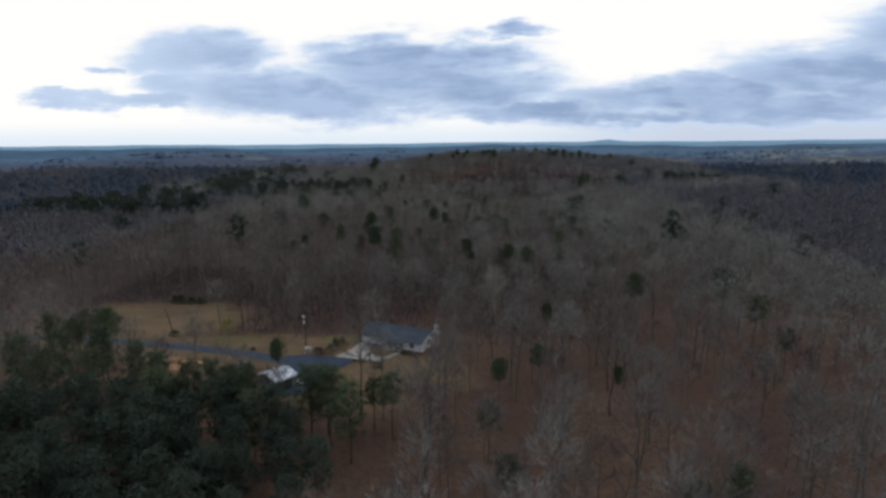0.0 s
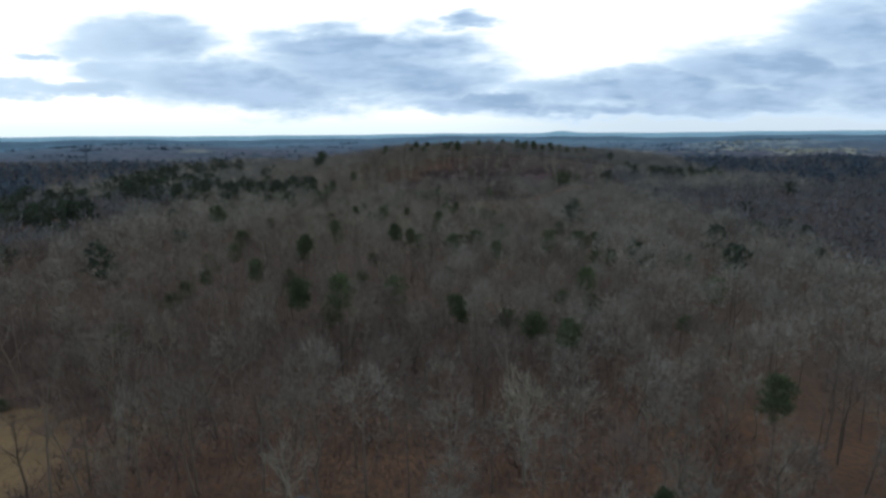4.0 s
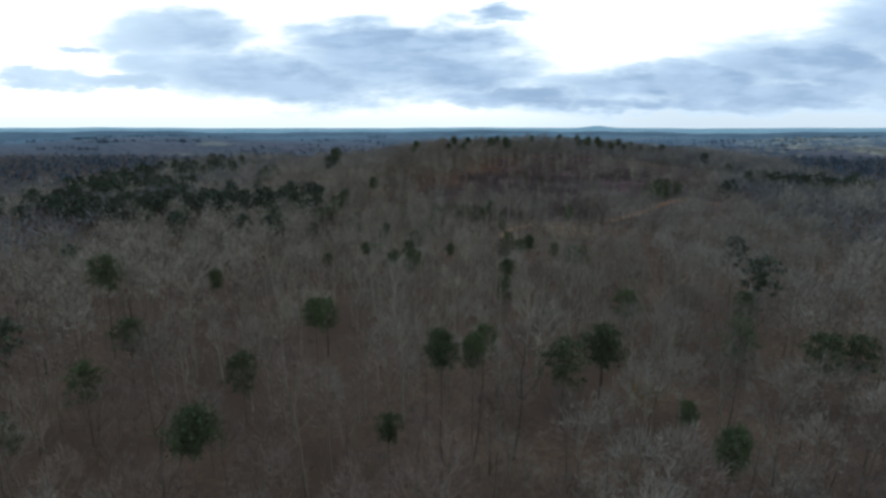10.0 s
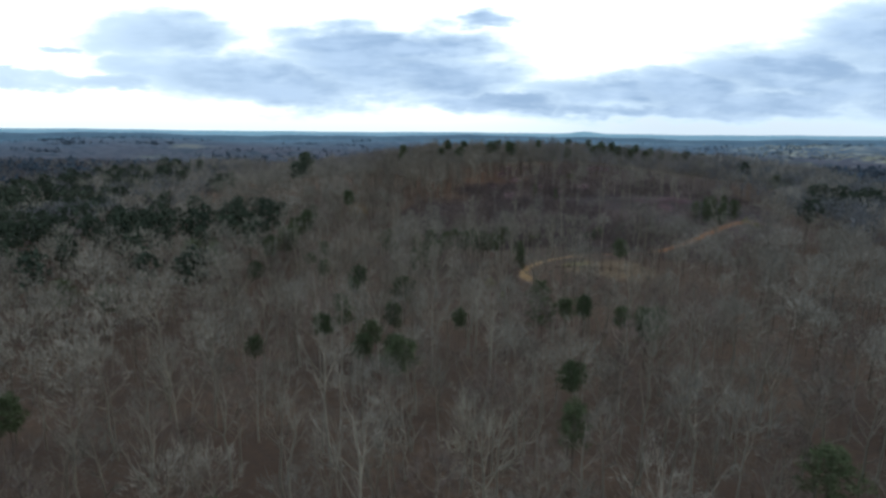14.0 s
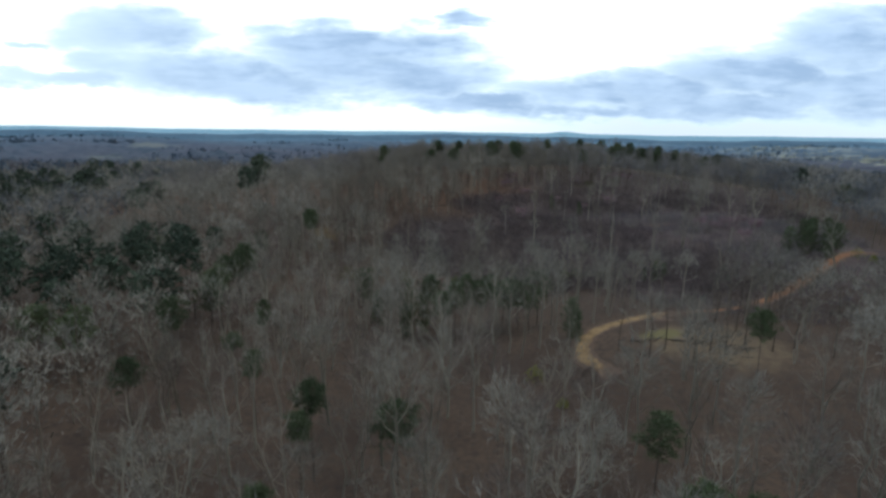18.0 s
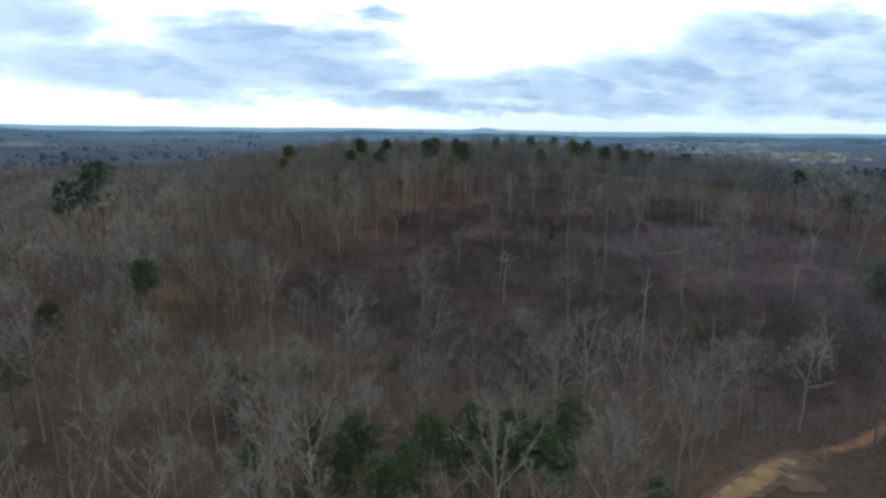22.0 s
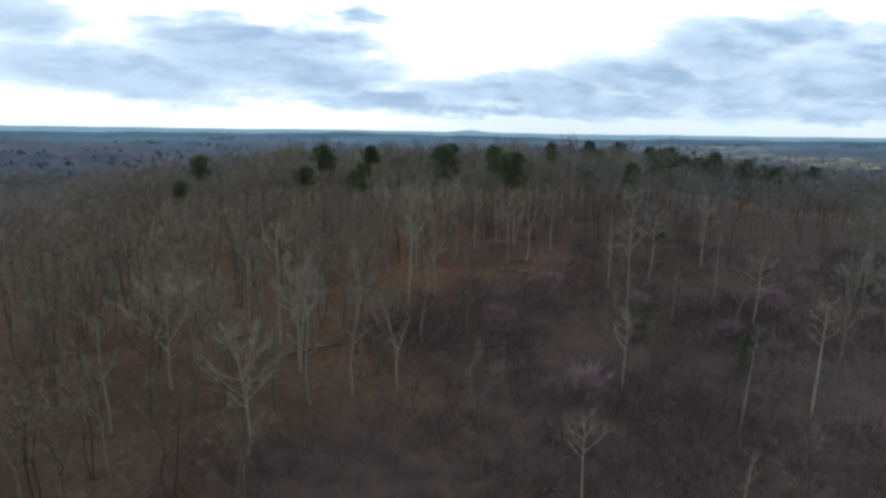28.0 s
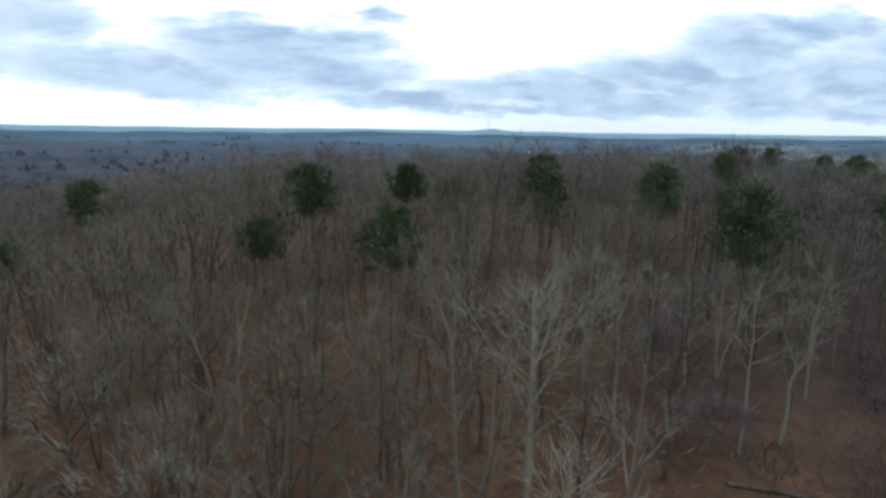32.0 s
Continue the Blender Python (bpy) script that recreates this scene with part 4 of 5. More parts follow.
stuff("undergrowth", planted(rng, sapling_kinds, under, (0.6, 1.3), 0.1), [TWIG], "thin bare saplings and undergrowth below the trees", "undergrowth")

edge = grid_spots(rng, -112, 66, -66, 20, 3.3)
edge = edge[~is_open(edge) & (rng.random(len(edge)) < 0.85)]
stuff("undergrowth", planted(rng, [[(*shrub(rng, rng.uniform(2.5, 5.0), 42, 0.085), 0)] for _ in range(6)], edge, (0.6, 1.3), 0.1), [BRUSH], "dense purple-brown undergrowth at the edge of the wood", "undergrowth")

# ---- far country ----
az = np.radians(np.linspace(-60, 60, 380))
rr = np.geomspace(610, 4850, 150)
A, R = np.meshgrid(az, rr)
fx, fy = R * np.sin(A), 300 + R * np.cos(A)
lumps = rng.normal(0, 1.0, fx.shape)
lumps[:, 1:-1] = (lumps[:, :-2] + 2 * lumps[:, 1:-1] + lumps[:, 2:]) / 2.4
fz = ground_z(fx, fy) + 13 + 2.0 * lumps + 2.5 * np.sin(fx / 33) * np.sin(fy / 41)
meadow = np.zeros(fx.shape, bool)
for cx, cy, rx, ry in FIELDS:
    meadow |= ((fx - cx) / rx) ** 2 + ((fy - cy) / ry) ** 2 < 0.9
fz = np.where(meadow, ground_z(fx, fy) + 1.0, fz)
fz[0] = ground_z(fx[0], fy[0]) - 1
fv = np.stack([fx.ravel(), fy.ravel(), fz.ravel()], 1)
q = (np.arange(len(rr) - 1)[:, None] * len(az) + np.arange(len(az) - 1)).ravel()
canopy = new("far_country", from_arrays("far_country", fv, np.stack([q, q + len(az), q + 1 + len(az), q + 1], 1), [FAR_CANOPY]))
tagged(canopy, "far wooded country with pale fields, haze-tinted below the skyline", "backdrop", kind="structure")


def ridge(name, dist, top, rough, deep, mat, label):
    a = np.radians(np.linspace(-60, 60, 900))
    z = top + rough * (np.sin(a * 9 + 1) + 0.6 * np.sin(a * 23 + dist) + 0.35 * np.sin(a * 61)) + rng.normal(0, rough * 0.12, len(a))
    z = z + 14 * np.exp(-((np.tan(a) - 0.235) / 0.022) ** 2) * (dist > 4300)
    rows = [(dist - deep, 0 * z + 10), (dist - deep * 0.3, z - 6), (dist, z), (dist + 30, 0 * z + 10)]
    v = np.concatenate([np.stack([d * np.sin(a), 100 + d * np.cos(a), h], 1) for d, h in rows])
    n = len(a)
    q = (np.arange(len(rows) - 1)[:, None] * n + np.arange(n - 1)).ravel()
    return tagged(new(name, from_arrays(name, v, np.stack([q, q + 1, q + 1 + n, q + n], 1), [mat])), label, "backdrop", kind="structure")


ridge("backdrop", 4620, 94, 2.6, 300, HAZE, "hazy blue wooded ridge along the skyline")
ridge("backdrop", 3350, 74, 5.5, 420, HILLS, "wooded hills below the skyline, painted a haze blue-grey")

stands = np.concatenate([np.array([x, y]) + rng.normal(0, 1, (int(rng.integers(12, 42)), 2)) * [rng.uniform(18, 65), rng.uniform(5, 14)] for x, y in zip(rng.uniform(-1900, 2100, 75), 300 + rng.uniform(620, 2100, 75))])
stands = stands[np.abs(stands[:, 0]) < (stands[:, 1] - 100) * 1.05]
stuff("distant_pine_woodland", planted(rng, both(pine_far), stands, (0.9, 1.35), 4.5), [PINE_BARK, HAZED_PINE], "stands of pine, tinted haze blue, scattered over the far country", "woodland")
spring = np.concatenate([np.array([cx, cy]) + rng.normal(0, 0.45, (95, 2)) * [rx, ry] for cx, cy, rx, ry in LEAFING])
stuff("distant_woodland", planted(rng, mixed(far_kinds), spring, (0.8, 1.2), -5.0), [BARK, LEAFING_TWIG, LEAFING_TWIG, HAZED_TWIG], "distant trees in pale yellow-green spring leaf", "woodland")


# ---- roads and tracks ----
def smooth_line(points, step=1.5):
    p = np.array(points, float)
    t = np.r_[0, np.cumsum(np.hypot(*np.diff(p, axis=0).T))]
    s = np.arange(0, t[-1], step)
    out = np.stack([np.interp(s, t, p[:, 0]), np.interp(s, t, p[:, 1])], 1)
    for _ in range(4):
        out[1:-1] = (out[:-2] + 2 * out[1:-1] + out[2:]) / 4
    return out


def strip(name, points, width, mat, label, ragged=0.0, up=0.06):
    line = smooth_line(points)
    way = np.gradient(line, axis=0)
    side = np.stack([way[:, 1], -way[:, 0]], 1) / np.hypot(*way.T)[:, None]
    n = len(line)
    cols = []
    for k in (-1.0, -0.5, 0.0, 0.5, 1.0):
        w2 = width / 2 * k * (1 + ragged * rng.normal(0, 0.5, n) * abs(k))
        xy = line + side * w2[:, None]
        cols.append(np.c_[xy, ground_z(xy[:, 0], xy[:, 1]) + up + (0.03 if abs(k) < 1 else -0.02)])
    v = np.concatenate(cols)
    q = (np.arange(4)[:, None] * n + np.arange(n - 1)).ravel()
    me = from_arrays(name, v, np.stack([q, q + 1, q + 1 + n, q + n], 1), [mat])
    ends = np.clip(np.minimum(np.arange(n), np.arange(n)[::-1]) / 5.0, 0, 1)
    me.attributes.new("wear", "FLOAT", "POINT").data.foreach_set("value", np.concatenate([k * ends for k in (-0.45, 0.6, 1.0, 0.6, -0.45)]).astype(np.float32))
    return tagged(new(name, me), label, "road", kind="structure")


def sheet(name, outline, mat, label, category, up=0.05):
    bm = bmesh.new()
    bm.faces.new([bm.verts.new((x, y, 0)) for x, y in outline])
    bmesh.ops.triangulate(bm, faces=bm.faces)
    bmesh.ops.subdivide_edges(bm, edges=bm.edges, cuts=4, use_grid_fill=True)
    bmesh.ops.triangulate(bm, faces=bm.faces)
    for v in bm.verts:
        v.co.z = float(ground_z(v.co.x, v.co.y)) + up
    bmesh.ops.recalc_face_normals(bm, faces=bm.faces)
    return tagged(part(name, bm, mat), label, category, kind="structure")


strip("road", ROAD, 3.7, ASPHALT, "narrow blue-grey asphalt lane across the winter lawn")
sheet("road", [(-24.5, -83.9), (-19, -83.2), (-12.7, -84.2), (-6.8, -85.6), (-8.5, -88.5), (-11.5, -92.5), (-13.5, -97), (-15.2, -103), (-20, -104), (-19, -98), (-17.5, -95.5), (-22, -91.5), (-25.5, -88.3)], ASPHALT, "wide asphalt turning court between house and garage", "road", 0.10)
sheet("driveway", [(-12.7, -84.1), (-6.9, -85.5), (-1.4, -86.2), (-0.8, -84.0), (-3.6, -82.2), (-5.4, -80.0), (-5.0, -75.4), (-8.6, -75.2), (-9.4, -78.8), (-10.8, -81.6)], CONCRETE, "pale concrete driveway fanning out from the garage", "driveway", 0.14)
strip("path", [(-0.9, -84.4), (1.0, -82.2), (3.0, -80.2)], 1.2, CONCRETE, "narrow concrete path to the front door", 0.0, 0.09)
strip("track", LOOP, 5.0, TRACK, "sandy clay vehicle track looping round a clearing", 0.12)
strip("track", [(43, 259.5), (43.5, 256), (42.2, 252.6)], 4.2, TRACK, "short sandy turn-off from the clearing track", 0.3)
strip("track", LINK, 2.3, RED_TRACK, "narrow clay track under bare branches", 0.3, 0.075)
strip("track", SPUR, 3.8, RED_TRACK, "rutted red clay track climbing through brush", 0.35)


# ---- the house ----
def window(parent, x, y, z, wide, high, facing="y", cross=True):
    """A sash window with frame, sill and panes, on a wall that faces -y or +x."""
    w_ = new("window")
    w_.parent = parent
    w_.matrix_local = pose(x, y, z, 0, 0, 0 if facing == "y" else 90)
    bm = box(-wide / 2 - 0.09, -0.05, -0.09, -wide / 2, 0.05, high + 0.09)
    box(wide / 2, -0.05, -0.09, wide / 2 + 0.09, 0.05, high + 0.09, bm=bm)
    box(-wide / 2, -0.05, high, wide / 2, 0.05, high + 0.09, bm=bm)
    box(-wide / 2, -0.05, -0.09, wide / 2, 0.05, 0, bm=bm)
    if cross:
        box(-wide / 2, -0.035, high / 2 - 0.03, wide / 2, 0.035, high / 2 + 0.03, bm=bm)
    part("frame", bm, TRIM, w_, "white window frame")
    part("sill", box(-wide / 2 - 0.14, -0.11, -0.14, wide / 2 + 0.14, 0.05, -0.095), TRIM, w_)
    for lo, hi in ((0, high / 2 - 0.03), (high / 2 + 0.03, high)) if cross else ((0, high),):
        part("pane", box(-wide / 2, -0.015, lo, wide / 2, 0.005, hi), GLASS, w_, "dark reflecting window pane")


HOUSE_Z = float(ground_z(0, -78)) + 0.1
house = thing("house", pose(7.95, -81.5, HOUSE_Z, 0, 0, -22), "white single-storey house with blue-grey shingle roof and chimney", "house")
RIDGE, SLOPE = 4.2, 0.34
roof_z = lambda y: RIDGE - SLOPE * abs(y - 4.6)  # noqa: E731
for x0, x1, y0, label in ((-17.2, -11.1, 0.3, "white siding wall of the garage wing"), (-11.098, -5.402, 1.8, "white siding wall behind the porch"), (-5.4, 0.0, 0.0, "white siding gable wall")):
    part("foundation", box(x0 + 0.05, y0 + 0.1, -0.9, x1 - 0.05, 8.7, 0.35), BRICK, house, "grey-brown brick foundation")
    part("wall", prism([(y0, 0.355), (8.8, 0.355), (8.8, roof_z(8.8)), (4.6, RIDGE), (y0, roof_z(y0))], x0, x1, "x"), SIDING, house, label)


def roof_slab(x0, x1, y0, y1):
    t = 0.16
    return prism([(y0, roof_z(y0) + 0.02), (y1, roof_z(y1) + 0.02), (y1, roof_z(y1) + t), (y0, roof_z(y0) + t)], x0, x1, "x")


part("roof", roof_slab(-17.6, -8.602, -0.5, 4.6), SHINGLE, house, "blue-grey shingle roof slope over the garage")
part("roof", roof_slab(-8.6, 0.4, -0.5, 4.6), SHINGLE, house, "blue-grey shingle roof slope over porch and gable")
part("roof", roof_slab(-17.6, 0.4, 4.604, 9.3), SHINGLE, house, "blue-grey shingle rear roof slope")
part("ridge_cap", box(-17.6, 4.45, RIDGE + 0.13, 0.4, 4.75, RIDGE + 0.2, 0.03), SHINGLE, house)
part("fascia", box(-17.6, -0.56, roof_z(-0.5) - 0.06, 0.4, -0.505, roof_z(-0.5) + 0.15), SHINGLE, house, "grey eaves board")
part("gutter", box(-17.6, -0.68, roof_z(-0.5) - 0.02, 0.4, -0.562, roof_z(-0.5) + 0.1, 0.02), SHINGLE, house)
for a, b in ((-0.5, 4.6), (4.6, 9.3)):
    part("bargeboard", prism([(a, roof_z(a) - 0.14), (b, roof_z(b) - 0.14), (b, roof_z(b) + 0.165), (a, roof_z(a) + 0.165)], 0.402, 0.45, "x"), TRIM, house, "white bargeboard")
part("porch_roof", roof_slab(-11.3, -4.6, -1.5, -0.69), SHINGLE, house, "blue-grey shingle porch roof")
part("fascia", box(-11.3, -1.56, roof_z(-1.5) - 0.06, -4.6, -1.505, roof_z(-1.5) + 0.15), SHINGLE, house, "grey porch eaves board")
porch = part("porch", box(-11.1, -1.4, -0.4, -5.41, 1.79, 0.28, 0.02), CONCRETE, house, "concrete front porch slab")
for x in (-10.9, -9.0, -7.1, -5.6):
    part("post", box(x - 0.07, -1.3, 0.285, x + 0.07, -1.16, roof_z(-1.3), 0.01), TRIM, house, "white porch post")
door = part("door", box(-6.75, 1.72, 0.36, -5.8, 1.795, 2.42, 0.01), DARK, house, "dark front door")
part("handle", box(-6.66, 1.66, 1.32, -6.58, 1.715, 1.44, 0.01), STEEL, door)
window(house, -8.5, 1.77, 1.0, 1.5, 1.3)
window(house, -2.7, -0.03, 1.05, 1.4, 1.05)
window(house, 0.03, 3.3, 1.25, 0.9, 1.2, "x")
window(house, 0.03, 4.6, 2.95, 0.6, 0.6, "x", False)
garage = part("garage_door", box(-16.5, 0.24, 0.36, -12.0, 0.29, 2.5), TRIM, house, "white sectional garage door")
for k in range(4):
    part("panel", box(-16.42, 0.20, 0.42 + k * 0.52, -12.08, 0.238, 0.86 + k * 0.52, 0.012), TRIM, garage)
chimney = part("chimney", box(0.46, 5.9, -0.6, 1.05, 7.0, 5.1, 0.02), SIDING, house, "white sided chimney on the gable end")
part("chimney_cap", box(0.38, 5.8, 5.102, 1.13, 7.1, 5.22, 0.02), TRIM, chimney)
part("flue", box(0.6, 6.2, 5.222, 1.0, 6.7, 5.5, 0.03), STEEL, chimney)
for x, y in ((-13.5, 6.2), (-8.0, 6.6)):
    bm = bmesh.new()
    bmesh.ops.create_cone(bm, cap_ends=True, segments=10, radius1=0.07, radius2=0.07, depth=0.6, matrix=Matrix.Translation((x, y, roof_z(y) + 0.35)))
    part("vent_pipe", bm, STEEL, house)

# ---- the garage with its metal roof ----
SHED_Z = float(ground_z(-21, -99))
shed = thing("outbuilding", pose(-21.0, -99.0, SHED_Z, 0, 0, 54), "small grey outbuilding with a weathered white metal roof", "garage")
part("wall", prism([(-3.15, -0.4), (3.15, -0.4), (3.15, 2.55), (0, 3.45), (-3.15, 2.55)], -2.6, 2.6, "x"), SHADE_GREY, shed, "outbuilding walls in a grey darkened for shade")
for side in (-1, 1):
    for k in range(6):
        x0 = -2.84 + k * 0.945
        o = [(side * 3.5, 2.48), (0, 3.49), (0, 3.53), (side * 3.5, 2.52)]
        bm = prism(o, x0, x0 + 0.93, "x")
        prism([(side * 3.5, 2.52), (0, 3.53), (0, 3.57), (side * 3.5, 2.56)], x0 + 0.90, x0 + 0.94, "x", bm)
        part("roof_sheet", bm, METAL_ROOF, shed)
part("ridge_cap", prism([(-0.22, 3.49), (0, 3.60), (0.22, 3.49), (0, 3.56)], -2.86, 2.86, "x"), METAL_ROOF, shed)
part("door", box(-1.3, -3.21, 0.0, 1.3, -3.155, 2.15), DARK, shed, "wide dark outbuilding door")
window(shed, 2.63, 0.0, 1.0, 0.8, 0.9, "x")
tank = thing("storage_box", pose(-16.3, -98.4, float(ground_z(-16.3, -98.4)), 0, 0, 54), "small white storage box beside the outbuilding", "box")
part("body", box(-0.7, -0.5, 0.0, 0.7, 0.5, 1.0, 0.05), TRIM, tank)
part("lid", box(-0.74, -0.54, 1.003, 0.74, 0.54, 1.09, 0.02), STEEL, tank)


# ---- pole, box and other small things round the house ----
def rod(points, radii, sides=8):
    v, f = tube(points, radii, sides)
    bm = bmesh.new()
    vs = [bm.verts.new(p) for p in v]
    for a in f:
        bm.faces.new([vs[i] for i in a])
    bm.faces.new(vs[:sides][::-1])
    bm.faces.new(vs[-sides:])
    return bm


crate = thing("storage_box", pose(-114.8, -49, float(ground_z(-114.8, -49)), 0, 0, 20), "white storage box on the far rough grass", "box")
part("body", box(-1.0, -0.7, 0.0, 1.0, 0.7, 1.3, 0.06), TRIM, crate)
part("lid", box(-1.05, -0.75, 1.303, 1.05, 0.75, 1.42, 0.03), STEEL, crate)
pole = thing("utility_pole", pose(-21.3, -78.8, float(ground_z(-21.3, -78.8))), "dark wooden utility pole with two white transformer cans", "utility pole")
part("shaft", rod([(0, 0, -0.5), (0.1, 0, 4.5), (0.22, 0, 9.2)], (0.16, 0.13, 0.10)), CREOSOTE, pole)
for z in (6.9, 8.3):
    can = part("transformer", rod([(-0.08, -0.27, z - 0.40), (-0.08, -0.27, z + 0.30)], (0.17, 0.17), 10), TRIM, pole, "white transformer can")
    part("bushing", rod([(-0.08, -0.27, z + 0.302), (-0.08, -0.27, z + 0.5)], (0.05, 0.03), 6), STEEL, can)
part("crossarm", box(-0.9, -0.06, 8.78, 1.2, 0.06, 8.9), CREOSOTE, pole)
cabinet = thing("utility_box", pose(-20.0, -81.2, float(ground_z(-20, -81.2)), 0, 0, 10), "weathered whitish utility box at the foot of a pole", "utility box")
part("body", box(-0.85, -0.7, 0.0, 0.85, 0.7, 1.25, 0.28), CONCRETE, cabinet)
part("plinth", box(-0.95, -0.8, -0.1, 0.95, 0.8, -0.002), CONCRETE, cabinet)


def leafy(name, x, y, wide, deep, high, mat, label, count=260, size=0.32, turn=0.0):
    """A dense shrub: stems and a ragged mound of leaves."""
    z = float(ground_z(x, y)) - 0.05
    t = thing(name, pose(x, y, z, 0, 0, turn), label, "shrub")
    a = rng.uniform(0, 2 * np.pi, count)
    r = np.sqrt(rng.random(count))
    h = rng.random(count) ** 0.6
    r = r * np.sqrt(np.clip(1.05 - h ** 2.2, 0, 1)) * rng.uniform(0.75, 1.12, count)
    base = np.stack([np.cos(a) * r * wide / 2, np.sin(a) * r * deep / 2, h * high * rng.uniform(0.75, 1.0, count)], 1)
    d = rng.normal(0, 1, (count, 3)) + [0, 0, 0.3]
    d /= np.linalg.norm(d, axis=1)[:, None]
    v, f = slivers(rng, base, d, size * rng.uniform(0.7, 1.5, count), size * rng.uniform(0.5, 0.9, count))
    new("leaves", from_arrays("leaves", v, f, [mat])).parent = t
    stems = [tube([(0, 0, -0.1), (np.cos(b) * wide * 0.3, np.sin(b) * deep * 0.3, high * 0.7)], (0.05, 0.02), 3) for b in np.arange(5) * 1.26]
    new("stems", from_arrays("stems", *merged(stems), [BARK])).parent = t
    return t


HEDGE = material("evergreen_hedge_leaves", tree_tone((0.022, 0.034, 0.016), (0.06, 0.075, 0.035)), 0.8)
RUSSET = material("russet_hedge_leaves", tree_tone((0.055, 0.035, 0.028), (0.11, 0.075, 0.055)), 0.85)
leafy("hedge", -16.8, -82.9, 4.2, 2.4, 2.0, RUSSET, "clipped russet-brown hedge beside the asphalt court")
leafy("hedge", -14.2, -82.4, 3.6, 2.6, 2.5, RUSSET, "dark brownish hedge beside the driveway")
leafy("shrub", -12.2, -79.0, 3.6, 3.2, 2.9, RUSSET, "rounded russet shrub beside the driveway")
leafy("shrub", -14.0, -78.2, 2.2, 2.2, 2.6, HEDGE, "dark evergreen shrub on the lawn")
leafy("shrub", -62.6, -65.7, 4.2, 2.6, 1.8, HEDGE, "low dark green shrub under a leaning snag")
leafy("shrub", -37.5, -78.3, 3.0, 1.6, 0.9, FRESH, "low yellow-green shrub by the lane", 120)
leafy("shrub", -34.5, -79.6, 1.6, 1.2, 0.7, RUSSET, "small brown shrub by the lane", 90)
leafy("shrub", -1.4, -89.5, 3.4, 2.4, 1.7, RUSSET, "tangled brown shrub below the driveway")
for x, y in ((-6.3, -86.4), (-5.3, -86.9), (-7.4, -86.6)):
    leafy("shrub", x, y, 0.8, 0.7, 0.9, HEDGE, "small dark shrub at the driveway edge", 80, 0.2)
for x, y in ((3.6, -81.4), (5.0, -81.9), (6.4, -82.6), (2.0, -80.0)):
    leafy("shrub", x, y, 1.3, 1.1, 1.0, HEDGE, "clipped evergreen shrub below the house front", 110, 0.22)
for k in range(4):
    leafy("shrub", -84 + k * 3.3 + rng.uniform(-0.4, 0.4), -27.6 - 0.35 * k, 4.2, 3.4, rng.uniform(2.2, 3.2), HEDGE, "broad dark evergreen at the far lawn edge", 300, 0.4)


def little_tree(name, x, y, kind, crown_mat, label, scale=1.0, bark=None, category="tree", group=""):
    m = pose(x, y, float(ground_z(x, y)) - 0.15, 0, 0, rng.uniform(0, 360)) @ Matrix.Scale(scale, 4)
    t = thing(name, m, label, category, group)
    new("trunk", from_arrays("trunk", *kind[0], [bark or BARK])).parent = t
    new("crown", from_arrays("crown", *kind[1], [crown_mat])).parent = t
    return t


small = bare_tree(rng, 6.0, 1.6, 7, 1, 170, 0.10, 5, 0.3, 0.012)
little_tree("sapling", -45.0, -70.0, bare_tree(rng, 5.6, 1.0, 7, 1, 260, 0.12, 5, 0.25, 0.010), FRESH, "young tree in yellow-green spring leaf on the lawn")
little_tree("small_tree", -3.5, -86.8, bare_tree(rng, 8.0, 2.2, 9, 3, 120, 0.06, 5, 0.25, 0.022), RED_TWIG, "small dark-stemmed bare tree beside the concrete driveway", 1.0, CREOSOTE)
little_tree("bare_tree", -4.5, -69.5, bare_tree(rng, 12.5, 3.4, 9, 3, 420, 0.07, 5, 0.3, 0.014, 2, 0.4), PALE_TWIG, "pale bare tree spreading behind the house roof", 1.0, TAN_BARK)
for x, y, s in ((-56, -68, 0.7), (-52, -66, 0.6), (0.0, -92, 0.8), (12, -90, 0.9), (15.5, -84, 1.1), (-36, -92, 1.0), (-31, -95, 1.1), (-27, -103, 1.2), (-33, -104, 1.2)):
    little_tree("small_tree", x, y, small, TWIG, "small bare tree on the rough winter grass", s)
roadside = bare_tree(rng, 13.0, 2.4, 9, 2, 260, 0.06, 5, 0.35, 0.010, 1, 0.3, 0.25, 1.2)
for x, y, s in ((-66, -84, 1.0), (-61, -86, 1.1), (-71, -81, 1.0), (-57, -91, 0.9), (-51, -93, 0.8), (-75, -85, 1.1), (-80, -79, 1.0), (-64, -93, 1.0), (-88, -76, 1.1), (-26, -104, 0.8), (-20, -106, 0.7), (-95, -72, 1.1), (-40, -106, 0.9), (-46, -110, 1.0), (-33, -112, 0.9), (-52, -103, 1.0), (-58, -106, 1.1), (-27, -117, 0.9), (-22, -112, 0.85), (-38, -117, 0.9), (-55, -116, 1.0), (-78, -98, 1.1), (-86, -90, 1.1), (-19.5, -103.5, 0.65)):
    little_tree("roadside_tree", x, y, roadside, TWIG, "bare slender tree between grass and asphalt lane", s, group="bare trees by the lane")
shed_side = bare_tree(rng, 9.0, 1.5, 7, 2, 120, 0.06, 5, 0.35, 0.012, 1, 0.2, 0.25, 1.4)
for x, y, s in ((-22.5, -106, 0.9), (-19.5, -107.5, 1.0), (-17.5, -105.5, 0.85), (-25, -108, 1.0)):
    little_tree("small_tree", x, y, shed_side, RED_TWIG, "small dark-stemmed bare tree beside the metal-roofed garage", s, CREOSOTE, group="bare trees by the lane")
